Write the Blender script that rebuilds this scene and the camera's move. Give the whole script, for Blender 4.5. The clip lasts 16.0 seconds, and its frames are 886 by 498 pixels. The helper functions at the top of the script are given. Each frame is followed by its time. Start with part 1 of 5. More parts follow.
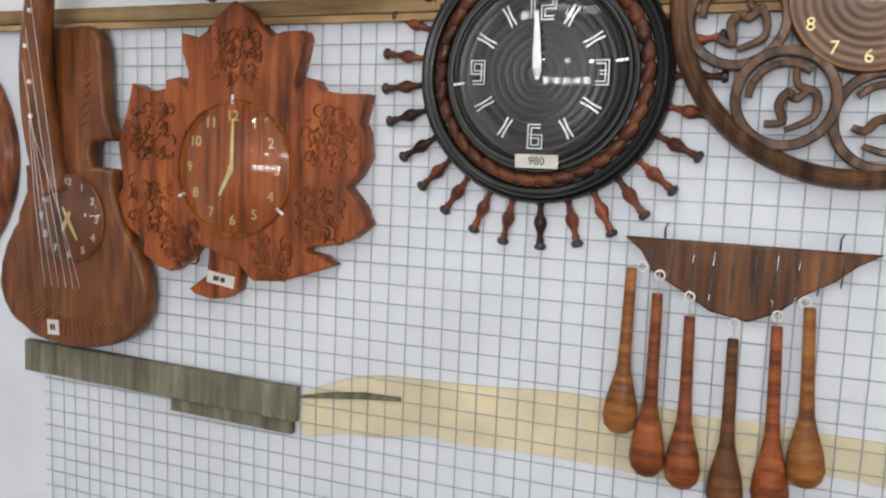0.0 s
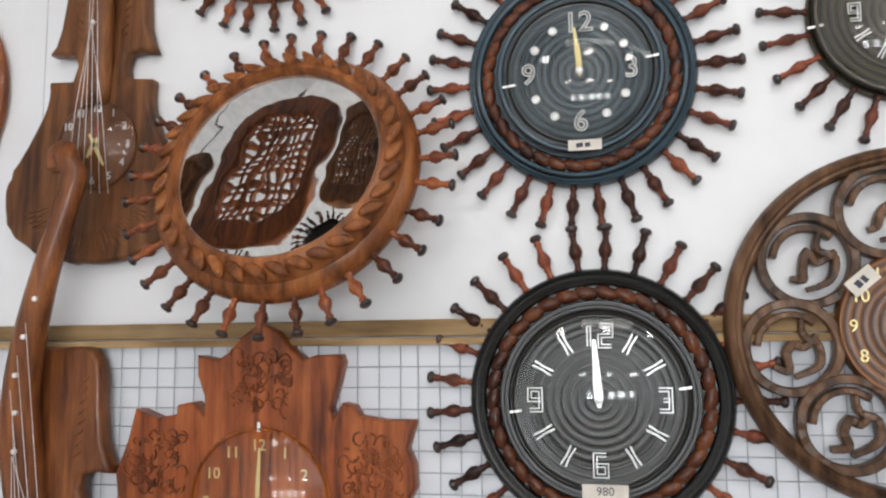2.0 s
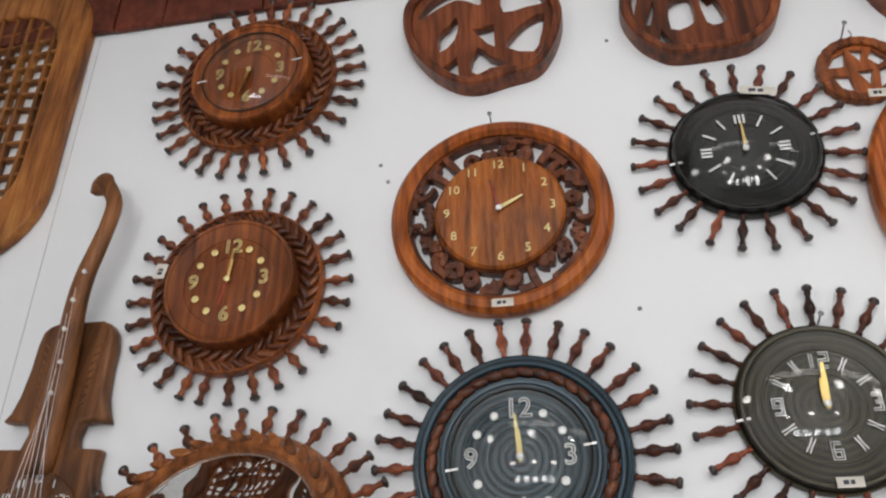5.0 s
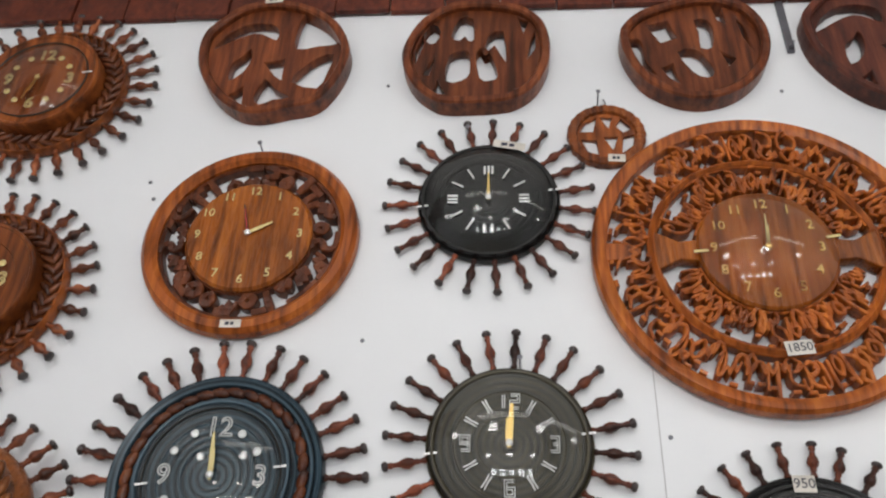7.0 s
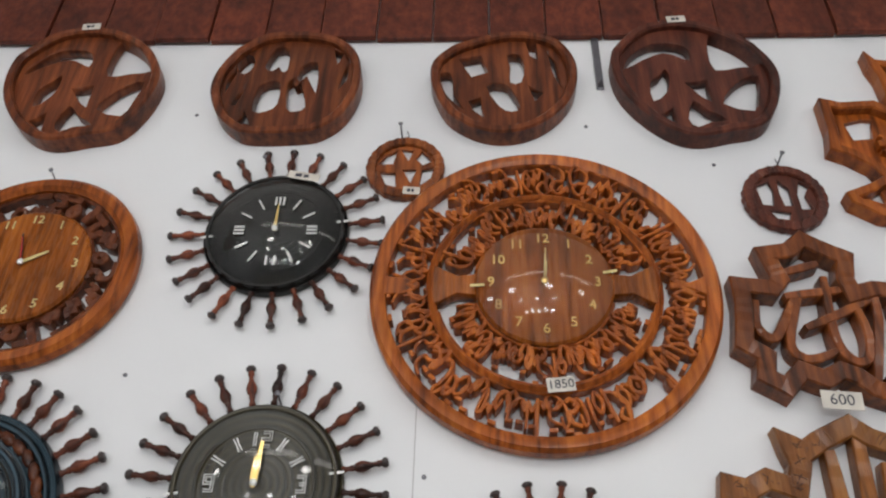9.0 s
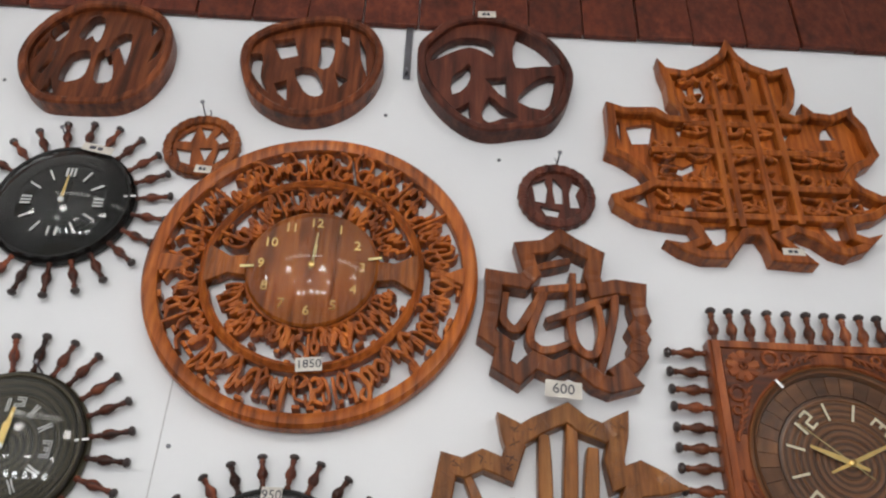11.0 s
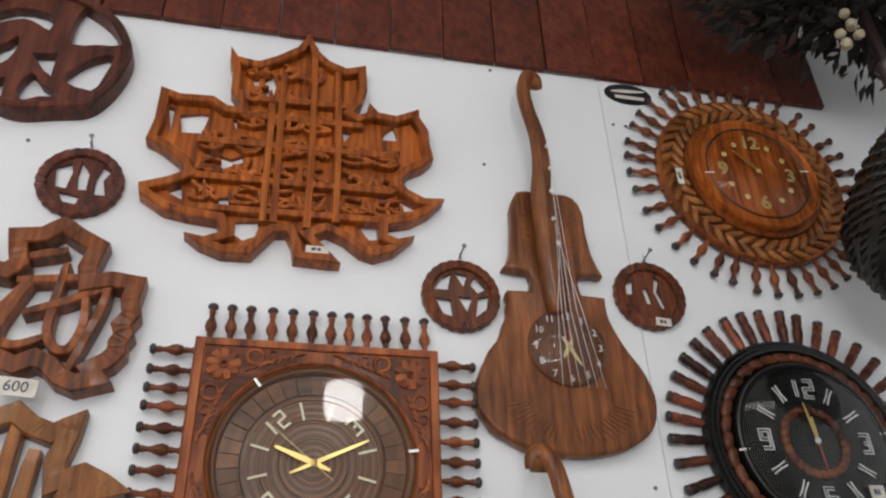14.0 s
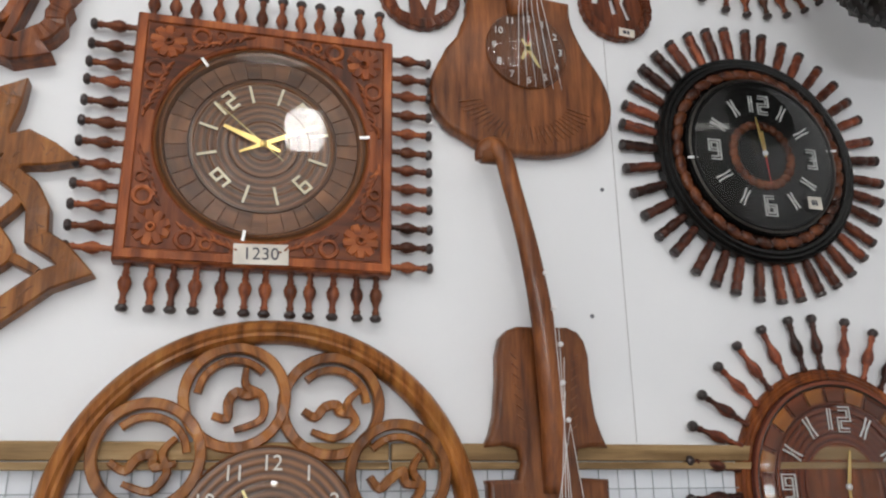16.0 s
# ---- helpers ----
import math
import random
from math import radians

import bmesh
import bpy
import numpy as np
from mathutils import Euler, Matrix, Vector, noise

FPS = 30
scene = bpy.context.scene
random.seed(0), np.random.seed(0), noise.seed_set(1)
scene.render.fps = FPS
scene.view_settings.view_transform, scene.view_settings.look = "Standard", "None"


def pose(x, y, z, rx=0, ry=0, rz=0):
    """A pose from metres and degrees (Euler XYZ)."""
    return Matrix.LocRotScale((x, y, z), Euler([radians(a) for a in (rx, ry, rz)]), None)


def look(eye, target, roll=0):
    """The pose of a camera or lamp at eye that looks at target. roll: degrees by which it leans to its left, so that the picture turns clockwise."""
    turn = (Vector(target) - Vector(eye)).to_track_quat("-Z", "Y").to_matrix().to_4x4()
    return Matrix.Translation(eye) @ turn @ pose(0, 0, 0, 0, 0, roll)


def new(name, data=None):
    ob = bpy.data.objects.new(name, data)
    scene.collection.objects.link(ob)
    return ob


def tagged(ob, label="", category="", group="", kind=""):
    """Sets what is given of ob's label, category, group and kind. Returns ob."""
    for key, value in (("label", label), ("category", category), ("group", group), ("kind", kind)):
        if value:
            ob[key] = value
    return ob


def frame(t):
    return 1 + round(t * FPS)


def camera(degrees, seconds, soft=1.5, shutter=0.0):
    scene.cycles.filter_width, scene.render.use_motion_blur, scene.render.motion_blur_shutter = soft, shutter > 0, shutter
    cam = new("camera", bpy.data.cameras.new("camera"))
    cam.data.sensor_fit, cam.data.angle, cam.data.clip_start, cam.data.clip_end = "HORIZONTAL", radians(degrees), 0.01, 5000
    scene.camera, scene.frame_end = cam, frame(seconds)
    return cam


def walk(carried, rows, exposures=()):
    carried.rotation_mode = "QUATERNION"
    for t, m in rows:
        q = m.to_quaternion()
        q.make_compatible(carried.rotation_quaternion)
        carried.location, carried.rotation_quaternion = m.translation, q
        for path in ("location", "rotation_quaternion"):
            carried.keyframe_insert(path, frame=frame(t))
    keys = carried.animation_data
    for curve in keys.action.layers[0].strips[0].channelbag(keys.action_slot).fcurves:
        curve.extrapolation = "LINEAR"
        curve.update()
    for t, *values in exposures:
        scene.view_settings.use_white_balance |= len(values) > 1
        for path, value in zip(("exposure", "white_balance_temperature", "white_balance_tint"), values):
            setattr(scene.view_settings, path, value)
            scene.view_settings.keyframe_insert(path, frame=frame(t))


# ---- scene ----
cam = camera(57.0, 16.0, soft=2.2)
PATH = [
    (0, (0.257, -0.971, 1.061), (-0.465, 0.88, 0.829), 2.1),
    (0.5, (0.21, -0.921, 1.105), (-0.438, 0.969, 1.019), 1.2),
    (1, (0.124, -0.943, 1.145), (-0.382, 0.992, 1.157), 0.2),
    (1.5, (0.043, -0.984, 1.176), (-0.385, 0.966, 1.295), -0.3),
    (2, (0.03, -1.007, 1.227), (-0.392, 0.934, 1.455), -0.6),
    (2.5, (0.038, -1.021, 1.281), (-0.387, 0.903, 1.624), -1.0),
    (3, (0.047, -1.039, 1.316), (-0.365, 0.863, 1.78), -1.0),
    (3.5, (0.046, -1.064, 1.363), (-0.331, 0.816, 1.932), -1.4),
    (3.7, (0.05, -1.072, 1.384), (-0.328, 0.797, 1.989), -1.6),
    (5.8, (0.171, -1.024, 1.244), (-0.056, 0.645, 2.322), 2.0),
    (6, (0.216, -1.03, 1.243), (0.03, 0.644, 2.32), 2.3),
    (6.5, (0.332, -1.018, 1.237), (0.156, 0.657, 2.314), 2.9),
    (7, (0.364, -1.015, 1.257), (0.2, 0.666, 2.329), 2.5),
    (7.5, (0.375, -1.011, 1.252), (0.217, 0.672, 2.321), 2.2),
    (8, (0.462, -1.001, 1.253), (0.301, 0.68, 2.324), 2.1),
    (8.5, (0.57, -0.977, 1.258), (0.402, 0.698, 2.337), 2.2),
    (9, (0.631, -0.975, 1.274), (0.544, 0.659, 2.424), 1.7),
    (9.2, (0.65, -0.975, 1.275), (0.614, 0.656, 2.431), 1.2),
    (11.3, (0.895, -1.051, 1.283), (0.948, 0.644, 2.344), 1.9),
    (11.5, (0.882, -1.031, 1.279), (0.967, 0.658, 2.346), 1.0),
    (12, (0.967, -1.027, 1.269), (1.11, 0.675, 2.309), 0.9),
    (12.5, (1.109, -1.047, 1.283), (1.273, 0.655, 2.32), 2.4),
    (13, (1.226, -1.066, 1.299), (1.408, 0.631, 2.341), 2.1),
    (13.5, (1.312, -1.064, 1.3), (1.594, 0.608, 2.36), -0.5),
    (14, (1.383, -1.071, 1.3), (1.776, 0.577, 2.362), -2.1),
    (14.5, (1.408, -1.072, 1.279), (1.874, 0.604, 2.265), -2.6),
    (15, (1.409, -1.042, 1.242), (1.919, 0.693, 2.097), -2.1),
    (15.5, (1.418, -1.029, 1.209), (1.918, 0.758, 1.952), -1.2),
    (16, (1.424, -1.011, 1.18), (1.917, 0.831, 1.785), -0.8),
]
walk(cam, [(t, look(eye, target, roll)) for t, eye, target, roll in PATH], exposures=[(0, -0.58), (1, -0.68), (2, -0.55), (3, -0.74), (3.7, -0.86), (6, -0.9), (7, -0.9), (9, -1.08), (11.5, -0.91), (13, -0.84), (14, -0.9), (15, -0.8), (16, -0.74)])

# ---- world and light ----
world = bpy.data.worlds.new("world")
scene.world = world
world.use_nodes = True
world.node_tree.nodes["Background"].inputs[0].default_value = (0.75, 0.85, 1.0, 1)
world.node_tree.nodes["Background"].inputs[1].default_value = 0.05


def area_light(name, m, sx, sy, watts, color):
    data = bpy.data.lights.new(name, "AREA")
    data.shape, data.size, data.size_y, data.energy, data.color = "RECTANGLE", sx, sy, watts, color
    ob = new(name, data)
    ob.matrix_world = m
    return ob


# ---- materials ----
def nodes_of(name):
    m = bpy.data.materials.new(name)
    m.use_nodes = True
    nt = m.node_tree
    return m, nt, nt.nodes["Principled BSDF"], nt.nodes.new, nt.links.new


def ramp_of(nt, stops):
    r = nt.nodes.new("ShaderNodeValToRGB")
    while len(r.color_ramp.elements) < len(stops):
        r.color_ramp.elements.new(0.5)
    for e, (p, c) in zip(r.color_ramp.elements, stops):
        e.position, e.color = p, (*c, 1)
    return r


def wood(name, dark, mid, light, rough=0.32, grain=(110, 9, 70), vary=0.18, coat=0.1, rings=0.0):
    """Varnished wood: long grain along local x, pores, stains, and a tone of its own for each object."""
    m, nt, b, N, L = nodes_of(name)
    tc, info = N("ShaderNodeTexCoord"), N("ShaderNodeObjectInfo")
    add = N("ShaderNodeVectorMath")
    L(tc.outputs["Object"], add.inputs[0])
    sc = N("ShaderNodeVectorMath")
    sc.operation = "SCALE"
    sc.inputs[0].default_value = (3.1, 1.7, 2.3)
    L(info.outputs["Random"], sc.inputs["Scale"])
    L(sc.outputs[0], add.inputs[1])
    mp = N("ShaderNodeMapping")
    mp.inputs["Scale"].default_value = grain
    L(add.outputs[0], mp.inputs[0])
    n1, n2, n3 = N("ShaderNodeTexNoise"), N("ShaderNodeTexNoise"), N("ShaderNodeTexNoise")
    L(mp.outputs[0], n1.inputs[0])
    L(add.outputs[0], n2.inputs[0])
    L(mp.outputs[0], n3.inputs[0])
    n1.inputs["Scale"].default_value, n1.inputs["Detail"].default_value = 0.6, 6
    n1.inputs["Roughness"].default_value = 0.62
    n2.inputs["Scale"].default_value, n2.inputs["Detail"].default_value = 11.0, 4
    n3.inputs["Scale"].default_value, n3.inputs["Detail"].default_value = 4.5, 3
    r = ramp_of(nt, [(0.34, dark), (0.5, mid), (0.67, light)])
    fac = n1.outputs[0]
    if rings:
        wv = N("ShaderNodeTexWave")
        wv.wave_type, wv.bands_direction, wv.wave_profile = "BANDS", "X", "TRI"
        wv.inputs["Scale"].default_value, wv.inputs["Distortion"].default_value = rings * 3.2, 14.0
        wv.inputs["Detail"].default_value, wv.inputs["Detail Scale"].default_value = 3.0, 0.6
        mp2 = N("ShaderNodeMapping")
        mp2.inputs["Scale"].default_value = (1, 0.16, 0.5)
        L(add.outputs[0], mp2.inputs[0])
        L(mp2.outputs[0], wv.inputs[0])
        mx = N("ShaderNodeMix")
        mx.inputs[0].default_value = 0.1
        L(fac, mx.inputs[2])
        L(wv.outputs["Fac"], mx.inputs[3])
        fac = mx.outputs[0]
    L(fac, r.inputs[0])
    # stains at the larger scale, and the object's own tone
    hsv = N("ShaderNodeHueSaturation")
    L(r.outputs[0], hsv.inputs["Color"])
    ma = N("ShaderNodeMath")
    ma.operation = "MULTIPLY_ADD"
    L(n2.outputs[0], ma.inputs[0])
    ma.inputs[1].default_value, ma.inputs[2].default_value = 1.3, 0.36
    mb = N("ShaderNodeMath")
    mb.operation = "MULTIPLY_ADD"
    L(info.outputs["Random"], mb.inputs[0])
    mb.inputs[1].default_value, mb.inputs[2].default_value = 2 * vary, 1 - vary
    mc = N("ShaderNodeMath")
    mc.operation = "MULTIPLY"
    L(ma.outputs[0], mc.inputs[0])
    L(mb.outputs[0], mc.inputs[1])
    L(mc.outputs[0], hsv.inputs["Value"])
    L(hsv.outputs[0], b.inputs["Base Color"])
    rr = N("ShaderNodeMath")
    rr.operation = "MULTIPLY_ADD"
    L(n3.outputs[0], rr.inputs[0])
    rr.inputs[1].default_value, rr.inputs[2].default_value = 0.25, rough - 0.1
    L(rr.outputs[0], b.inputs["Roughness"])
    b.inputs["Coat Weight"].default_value = coat
    b.inputs["Coat Roughness"].default_value = 0.12
    b.inputs["Specular IOR Level"].default_value = 0.24
    bp = N("ShaderNodeBump")
    bp.inputs["Strength"].default_value, bp.inputs["Distance"].default_value = 0.5, 0.0012
    L(n3.outputs[0], bp.inputs["Height"])
    L(bp.outputs[0], b.inputs["Normal"])
    return m


def plain(name, color, rough=0.5, metal=0.0, spread=0.12, scale=30, bump=0.0, coat=0.0):
    """A paint, paper or metal with fine uneven tone."""
    m, nt, b, N, L = nodes_of(name)
    tc, n1 = N("ShaderNodeTexCoord"), N("ShaderNodeTexNoise")
    L(tc.outputs["Object"], n1.inputs[0])
    n1.inputs["Scale"].default_value, n1.inputs["Detail"].default_value = scale, 4
    r = ramp_of(nt, [(0.3, [c * (1 - spread) for c in color]), (0.7, [min(1, c * (1 + spread)) for c in color])])
    L(n1.outputs[0], r.inputs[0])
    L(r.outputs[0], b.inputs["Base Color"])
    b.inputs["Roughness"].default_value, b.inputs["Metallic"].default_value = rough, metal
    b.inputs["Coat Weight"].default_value = coat
    if bump:
        bp = N("ShaderNodeBump")
        bp.inputs["Strength"].default_value, bp.inputs["Distance"].default_value = bump, 0.002
        L(n1.outputs[0], bp.inputs["Height"])
        L(bp.outputs[0], b.inputs["Normal"])
    return m


def grooved(name, dark, light, per_metre, rough=0.35):
    """Turned, ebonised wood: fine rings about the local z axis."""
    m, nt, b, N, L = nodes_of(name)
    tc, wv, n1 = N("ShaderNodeTexCoord"), N("ShaderNodeTexWave"), N("ShaderNodeTexNoise")
    wv.wave_type, wv.rings_direction = "RINGS", "Z"
    wv.inputs["Scale"].default_value, wv.inputs["Distortion"].default_value = per_metre, 0.35
    wv.inputs["Detail"].default_value, wv.inputs["Detail Scale"].default_value = 3, 2.0
    L(tc.outputs["Object"], wv.inputs[0])
    L(tc.outputs["Object"], n1.inputs[0])
    n1.inputs["Scale"].default_value, n1.inputs["Detail"].default_value = 14, 4
    mx = N("ShaderNodeMix")
    mx.inputs[0].default_value = 0.45
    L(wv.outputs["Fac"], mx.inputs[2])
    L(n1.outputs[0], mx.inputs[3])
    r = ramp_of(nt, [(0.25, dark), (0.85, light)])
    L(mx.outputs[0], r.inputs[0])
    L(r.outputs[0], b.inputs["Base Color"])
    b.inputs["Roughness"].default_value = rough
    b.inputs["Specular IOR Level"].default_value = 0.4
    bp = N("ShaderNodeBump")
    bp.inputs["Strength"].default_value, bp.inputs["Distance"].default_value = 0.25, 0.001
    L(wv.outputs["Fac"], bp.inputs["Height"])
    L(bp.outputs[0], b.inputs["Normal"])
    return m


def glass_material():
    m, nt, b, N, L = nodes_of("clear_glass")
    nt.nodes.remove(b)
    tr, gl, fr, mx = N("ShaderNodeBsdfTransparent"), N("ShaderNodeBsdfGlossy"), N("ShaderNodeFresnel"), N("ShaderNodeMixShader")
    tr.inputs[0].default_value = (0.97, 0.98, 0.97, 1)
    gl.inputs["Roughness"].default_value = 0.03
    fr.inputs[0].default_value = 1.5
    L(fr.outputs[0], mx.inputs[0])
    L(tr.outputs[0], mx.inputs[1])
    L(gl.outputs[0], mx.inputs[2])
    L(mx.outputs[0], nt.nodes["Material Output"].inputs[0])
    return m


def glow(name, color, strength):
    m, nt, b, N, L = nodes_of(name)
    b.inputs["Base Color"].default_value = (0.8, 0.8, 0.8, 1)
    b.inputs["Emission Color"].default_value = (*color, 1)
    b.inputs["Emission Strength"].default_value = strength
    return m


def wall_paint():
    m, nt, b, N, L = nodes_of("white_wall_paint")
    tc, n1, n2 = N("ShaderNodeTexCoord"), N("ShaderNodeTexNoise"), N("ShaderNodeTexNoise")
    L(tc.outputs["Object"], n1.inputs[0])
    L(tc.outputs["Object"], n2.inputs[0])
    n1.inputs["Scale"].default_value, n1.inputs["Detail"].default_value = 1.6, 5
    n2.inputs["Scale"].default_value, n2.inputs["Detail"].default_value = 120, 3
    r = ramp_of(nt, [(0.3, (0.70, 0.712, 0.736)), (0.65, (0.787, 0.80, 0.82))])
    L(n1.outputs[0], r.inputs[0])
    L(r.outputs[0], b.inputs["Base Color"])
    b.inputs["Roughness"].default_value = 0.5
    bp = N("ShaderNodeBump")
    bp.inputs["Strength"].default_value, bp.inputs["Distance"].default_value = 0.15, 0.001
    L(n2.outputs[0], bp.inputs["Height"])
    L(bp.outputs[0], b.inputs["Normal"])
    return m


WALL = wall_paint()
RED = wood("red_brown_wood", (0.06, 0.015, 0.004), (0.185, 0.048, 0.011), (0.32, 0.095, 0.022), rings=6)
RUSSET = wood("russet_wood", (0.045, 0.012, 0.005), (0.12, 0.03, 0.010), (0.21, 0.06, 0.02), rings=6)
ORANGE = wood("orange_brown_wood", (0.11, 0.024, 0.004), (0.30, 0.072, 0.010), (0.46, 0.135, 0.022), rings=7)
HONEY = wood("honey_wood_dial", (0.105, 0.027, 0.004), (0.275, 0.074, 0.010), (0.42, 0.135, 0.022), rough=0.25, rings=9, vary=0.1)
DULL = wood("dull_brown_wood", (0.05, 0.018, 0.006), (0.135, 0.05, 0.016), (0.23, 0.093, 0.033), rough=0.4)
TAN = wood("tan_wood", (0.10, 0.032, 0.007), (0.25, 0.088, 0.02), (0.37, 0.155, 0.04))
SADDLE = wood("saddle_brown_wood", (0.08, 0.018, 0.005), (0.23, 0.056, 0.014), (0.36, 0.108, 0.03), rough=0.36)
LAMP = glow("lamp_glow", (1.0, 0.97, 0.93), 42)
SPOT = glow("spot_glow", (1.0, 0.97, 0.92), 40)
MAROON = wood("maroon_wood", (0.04, 0.012, 0.008), (0.085, 0.022, 0.013), (0.14, 0.04, 0.022), rough=0.42)
BOARDS = wood("red_lacquered_board", (0.06, 0.013, 0.007), (0.105, 0.022, 0.011), (0.15, 0.035, 0.016), rough=0.45, vary=0.12)
TURNED = wood("turned_spindle_wood", (0.024, 0.009, 0.007), (0.10, 0.025, 0.012), (0.22, 0.058, 0.024), grain=(30, 160, 160), vary=0.75)
TURNED_LIGHT = wood("turned_brown_spindle_wood", (0.05, 0.014, 0.007), (0.15, 0.04, 0.015), (0.27, 0.082, 0.028), grain=(30, 160, 160), vary=0.5)
TIP = plain("dark_spindle_tip", (0.022, 0.012, 0.011), 0.35, coat=0.4)
ROPE = wood("rope_trim_wood", (0.025, 0.008, 0.005), (0.085, 0.024, 0.010), (0.19, 0.06, 0.022), rough=0.22, grain=(40, 40, 40))
BLACK = grooved("ebonised_wood", (0.002, 0.002, 0.002), (0.014, 0.0135, 0.013), 34, 0.27)
# the lighter rings have the bluish reflected sheen painted into their colour
BLUEBLACK_SHEEN = grooved("blue_black_sheen", (0.006, 0.012, 0.017), (0.052, 0.09, 0.118), 34, 0.25)
OLIVE = grooved("smoky_brown_wood", (0.008, 0.007, 0.003), (0.06, 0.05, 0.026), 34, 0.28)
RINGWOOD = grooved("turned_brown_dial", (0.06, 0.022, 0.007), (0.24, 0.10, 0.036), 34, 0.28)
REDRING = grooved("turned_red_dial", (0.055, 0.012, 0.006), (0.22, 0.06, 0.026), 34, 0.26)
GOLD = plain("brass", (0.83, 0.60, 0.22), 0.28, 1.0)
PALEGOLD = plain("pale_gold_plastic", (0.75, 0.62, 0.28), 0.35, 0.3)
CREAM = plain("cream_gold_paint", (0.86, 0.78, 0.58), 0.4)
SILVER = plain("silver_plastic", (0.85, 0.85, 0.85), 0.3, 0.35)
FRAMEWOOD = wood("mirror_frame_wood", (0.075, 0.023, 0.006), (0.19, 0.06, 0.016), (0.29, 0.105, 0.03), rough=0.28)
TANROPE = wood("tan_rope_wood", (0.09, 0.03, 0.008), (0.24, 0.085, 0.022), (0.38, 0.16, 0.045), rough=0.3, grain=(40, 40, 40))
RIMDARK = plain("dark_rim", (0.05, 0.045, 0.04), 0.35, 0.6)
STEEL = plain("dark_steel", (0.18, 0.18, 0.2), 0.4, 0.9)
PAPER = plain("price_paper", (0.62, 0.58, 0.52), 0.7, spread=0.15)
INK = plain("ink", (0.03, 0.03, 0.05), 0.6)
REDPLASTIC = plain("red_plastic", (0.6, 0.03, 0.03), 0.4)
WIRE = plain("wire_grey", (0.33, 0.37, 0.40), 0.5, 0.3)
GLASS = glass_material()
SMOKED = wood("smoked_brown_wood", (0.026, 0.012, 0.006), (0.085, 0.042, 0.021), (0.155, 0.082, 0.044), rough=0.35, rings=4)
VIOLIN = wood("dark_varnished_wood", (0.07, 0.021, 0.007), (0.15, 0.048, 0.014), (0.24, 0.085, 0.026), rough=0.3, coat=0.2, grain=(150, 14, 90))
BATTEN = wood("pale_batten_wood", (0.16, 0.095, 0.04), (0.29, 0.185, 0.085), (0.40, 0.28, 0.15), rough=0.6, coat=0.0, grain=(6, 60, 90))


# ---- building helpers ----
def part(name, bm, material, parent, label="", m=None):
    """Links a bmesh or mesh as one object under a thing or a part."""
    if isinstance(bm, bmesh.types.BMesh):
        me = bpy.data.meshes.new(name)
        bm.to_mesh(me)
        bm.free()
    else:
        me = bm
    wanted = list(material) if isinstance(material, (list, tuple)) else [material]
    if me.materials and list(me.materials) != wanted:
        me = me.copy()
        me.materials.clear()
    if not me.materials:
        for mt in wanted:
            me.materials.append(mt)
    ob = new(name, me)
    ob.parent = parent
    if m is not None:
        ob.matrix_basis = m
    if label:
        ob["label"] = label
    return ob


def thing(name, m, label, category, group="", kind=""):
    ob = new(name)
    ob.empty_display_size = 0.05
    ob.matrix_basis = m
    return tagged(ob, label, category, group, kind)


def on_wall(x, z, out=0.0, spin=0.0):
    """A frame on the wall: local x to the right, y up, z out of the wall."""
    return pose(x, -out, z, 90, -spin, 0)


def mesh_of(verts, faces, smooth=False, slots=None):
    me = bpy.data.meshes.new("m")
    me.from_pydata([tuple(v) for v in verts], [], faces)
    if smooth:
        me.polygons.foreach_set("use_smooth", [True] * len(me.polygons))
    if slots is not None:
        me.polygons.foreach_set("material_index", slots)
    me.update()
    return me


def lathe(profile, n=64, smooth=True, sharp=35):
    """Turns (radius, height) about local z; the ends are closed by caps."""
    verts, faces = [], []
    for r, h in profile:
        for k in range(n):
            a = 2 * math.pi * k / n
            verts.append((r * math.cos(a), r * math.sin(a), h))
    for i in range(len(profile) - 1):
        for k in range(n):
            k2 = (k + 1) % n
            faces.append((i * n + k, i * n + k2, (i + 1) * n + k2, (i + 1) * n + k))
    if profile[0][0] > 0 and profile[0] != profile[-1]:
        faces.append(tuple(range(n - 1, -1, -1)))
        faces.append(tuple((len(profile) - 1) * n + k for k in range(n)))
    me = mesh_of(verts, faces, smooth)
    if smooth:
        me.set_sharp_from_angle(angle=radians(sharp))
    return me


def lathe_x(profile, n=10, dark_from=None):
    """Turns (place along x, radius) about local x; past dark_from the second material is used."""
    verts, faces, slots = [], [], []
    for x, r in profile:
        for k in range(n):
            a = 2 * math.pi * k / n
            verts.append((x, r * math.cos(a), r * math.sin(a)))
    for i in range(len(profile) - 1):
        for k in range(n):
            k2 = (k + 1) % n
            faces.append((i * n + k, (i + 1) * n + k, (i + 1) * n + k2, i * n + k2))
            slots.append(1 if dark_from is not None and profile[i][0] >= dark_from else 0)
    faces += [tuple(range(n)), tuple((len(profile) - 1) * n + k for k in range(n - 1, -1, -1))]
    slots += [0, 1 if dark_from is not None else 0]
    return mesh_of(verts, faces, True, slots)


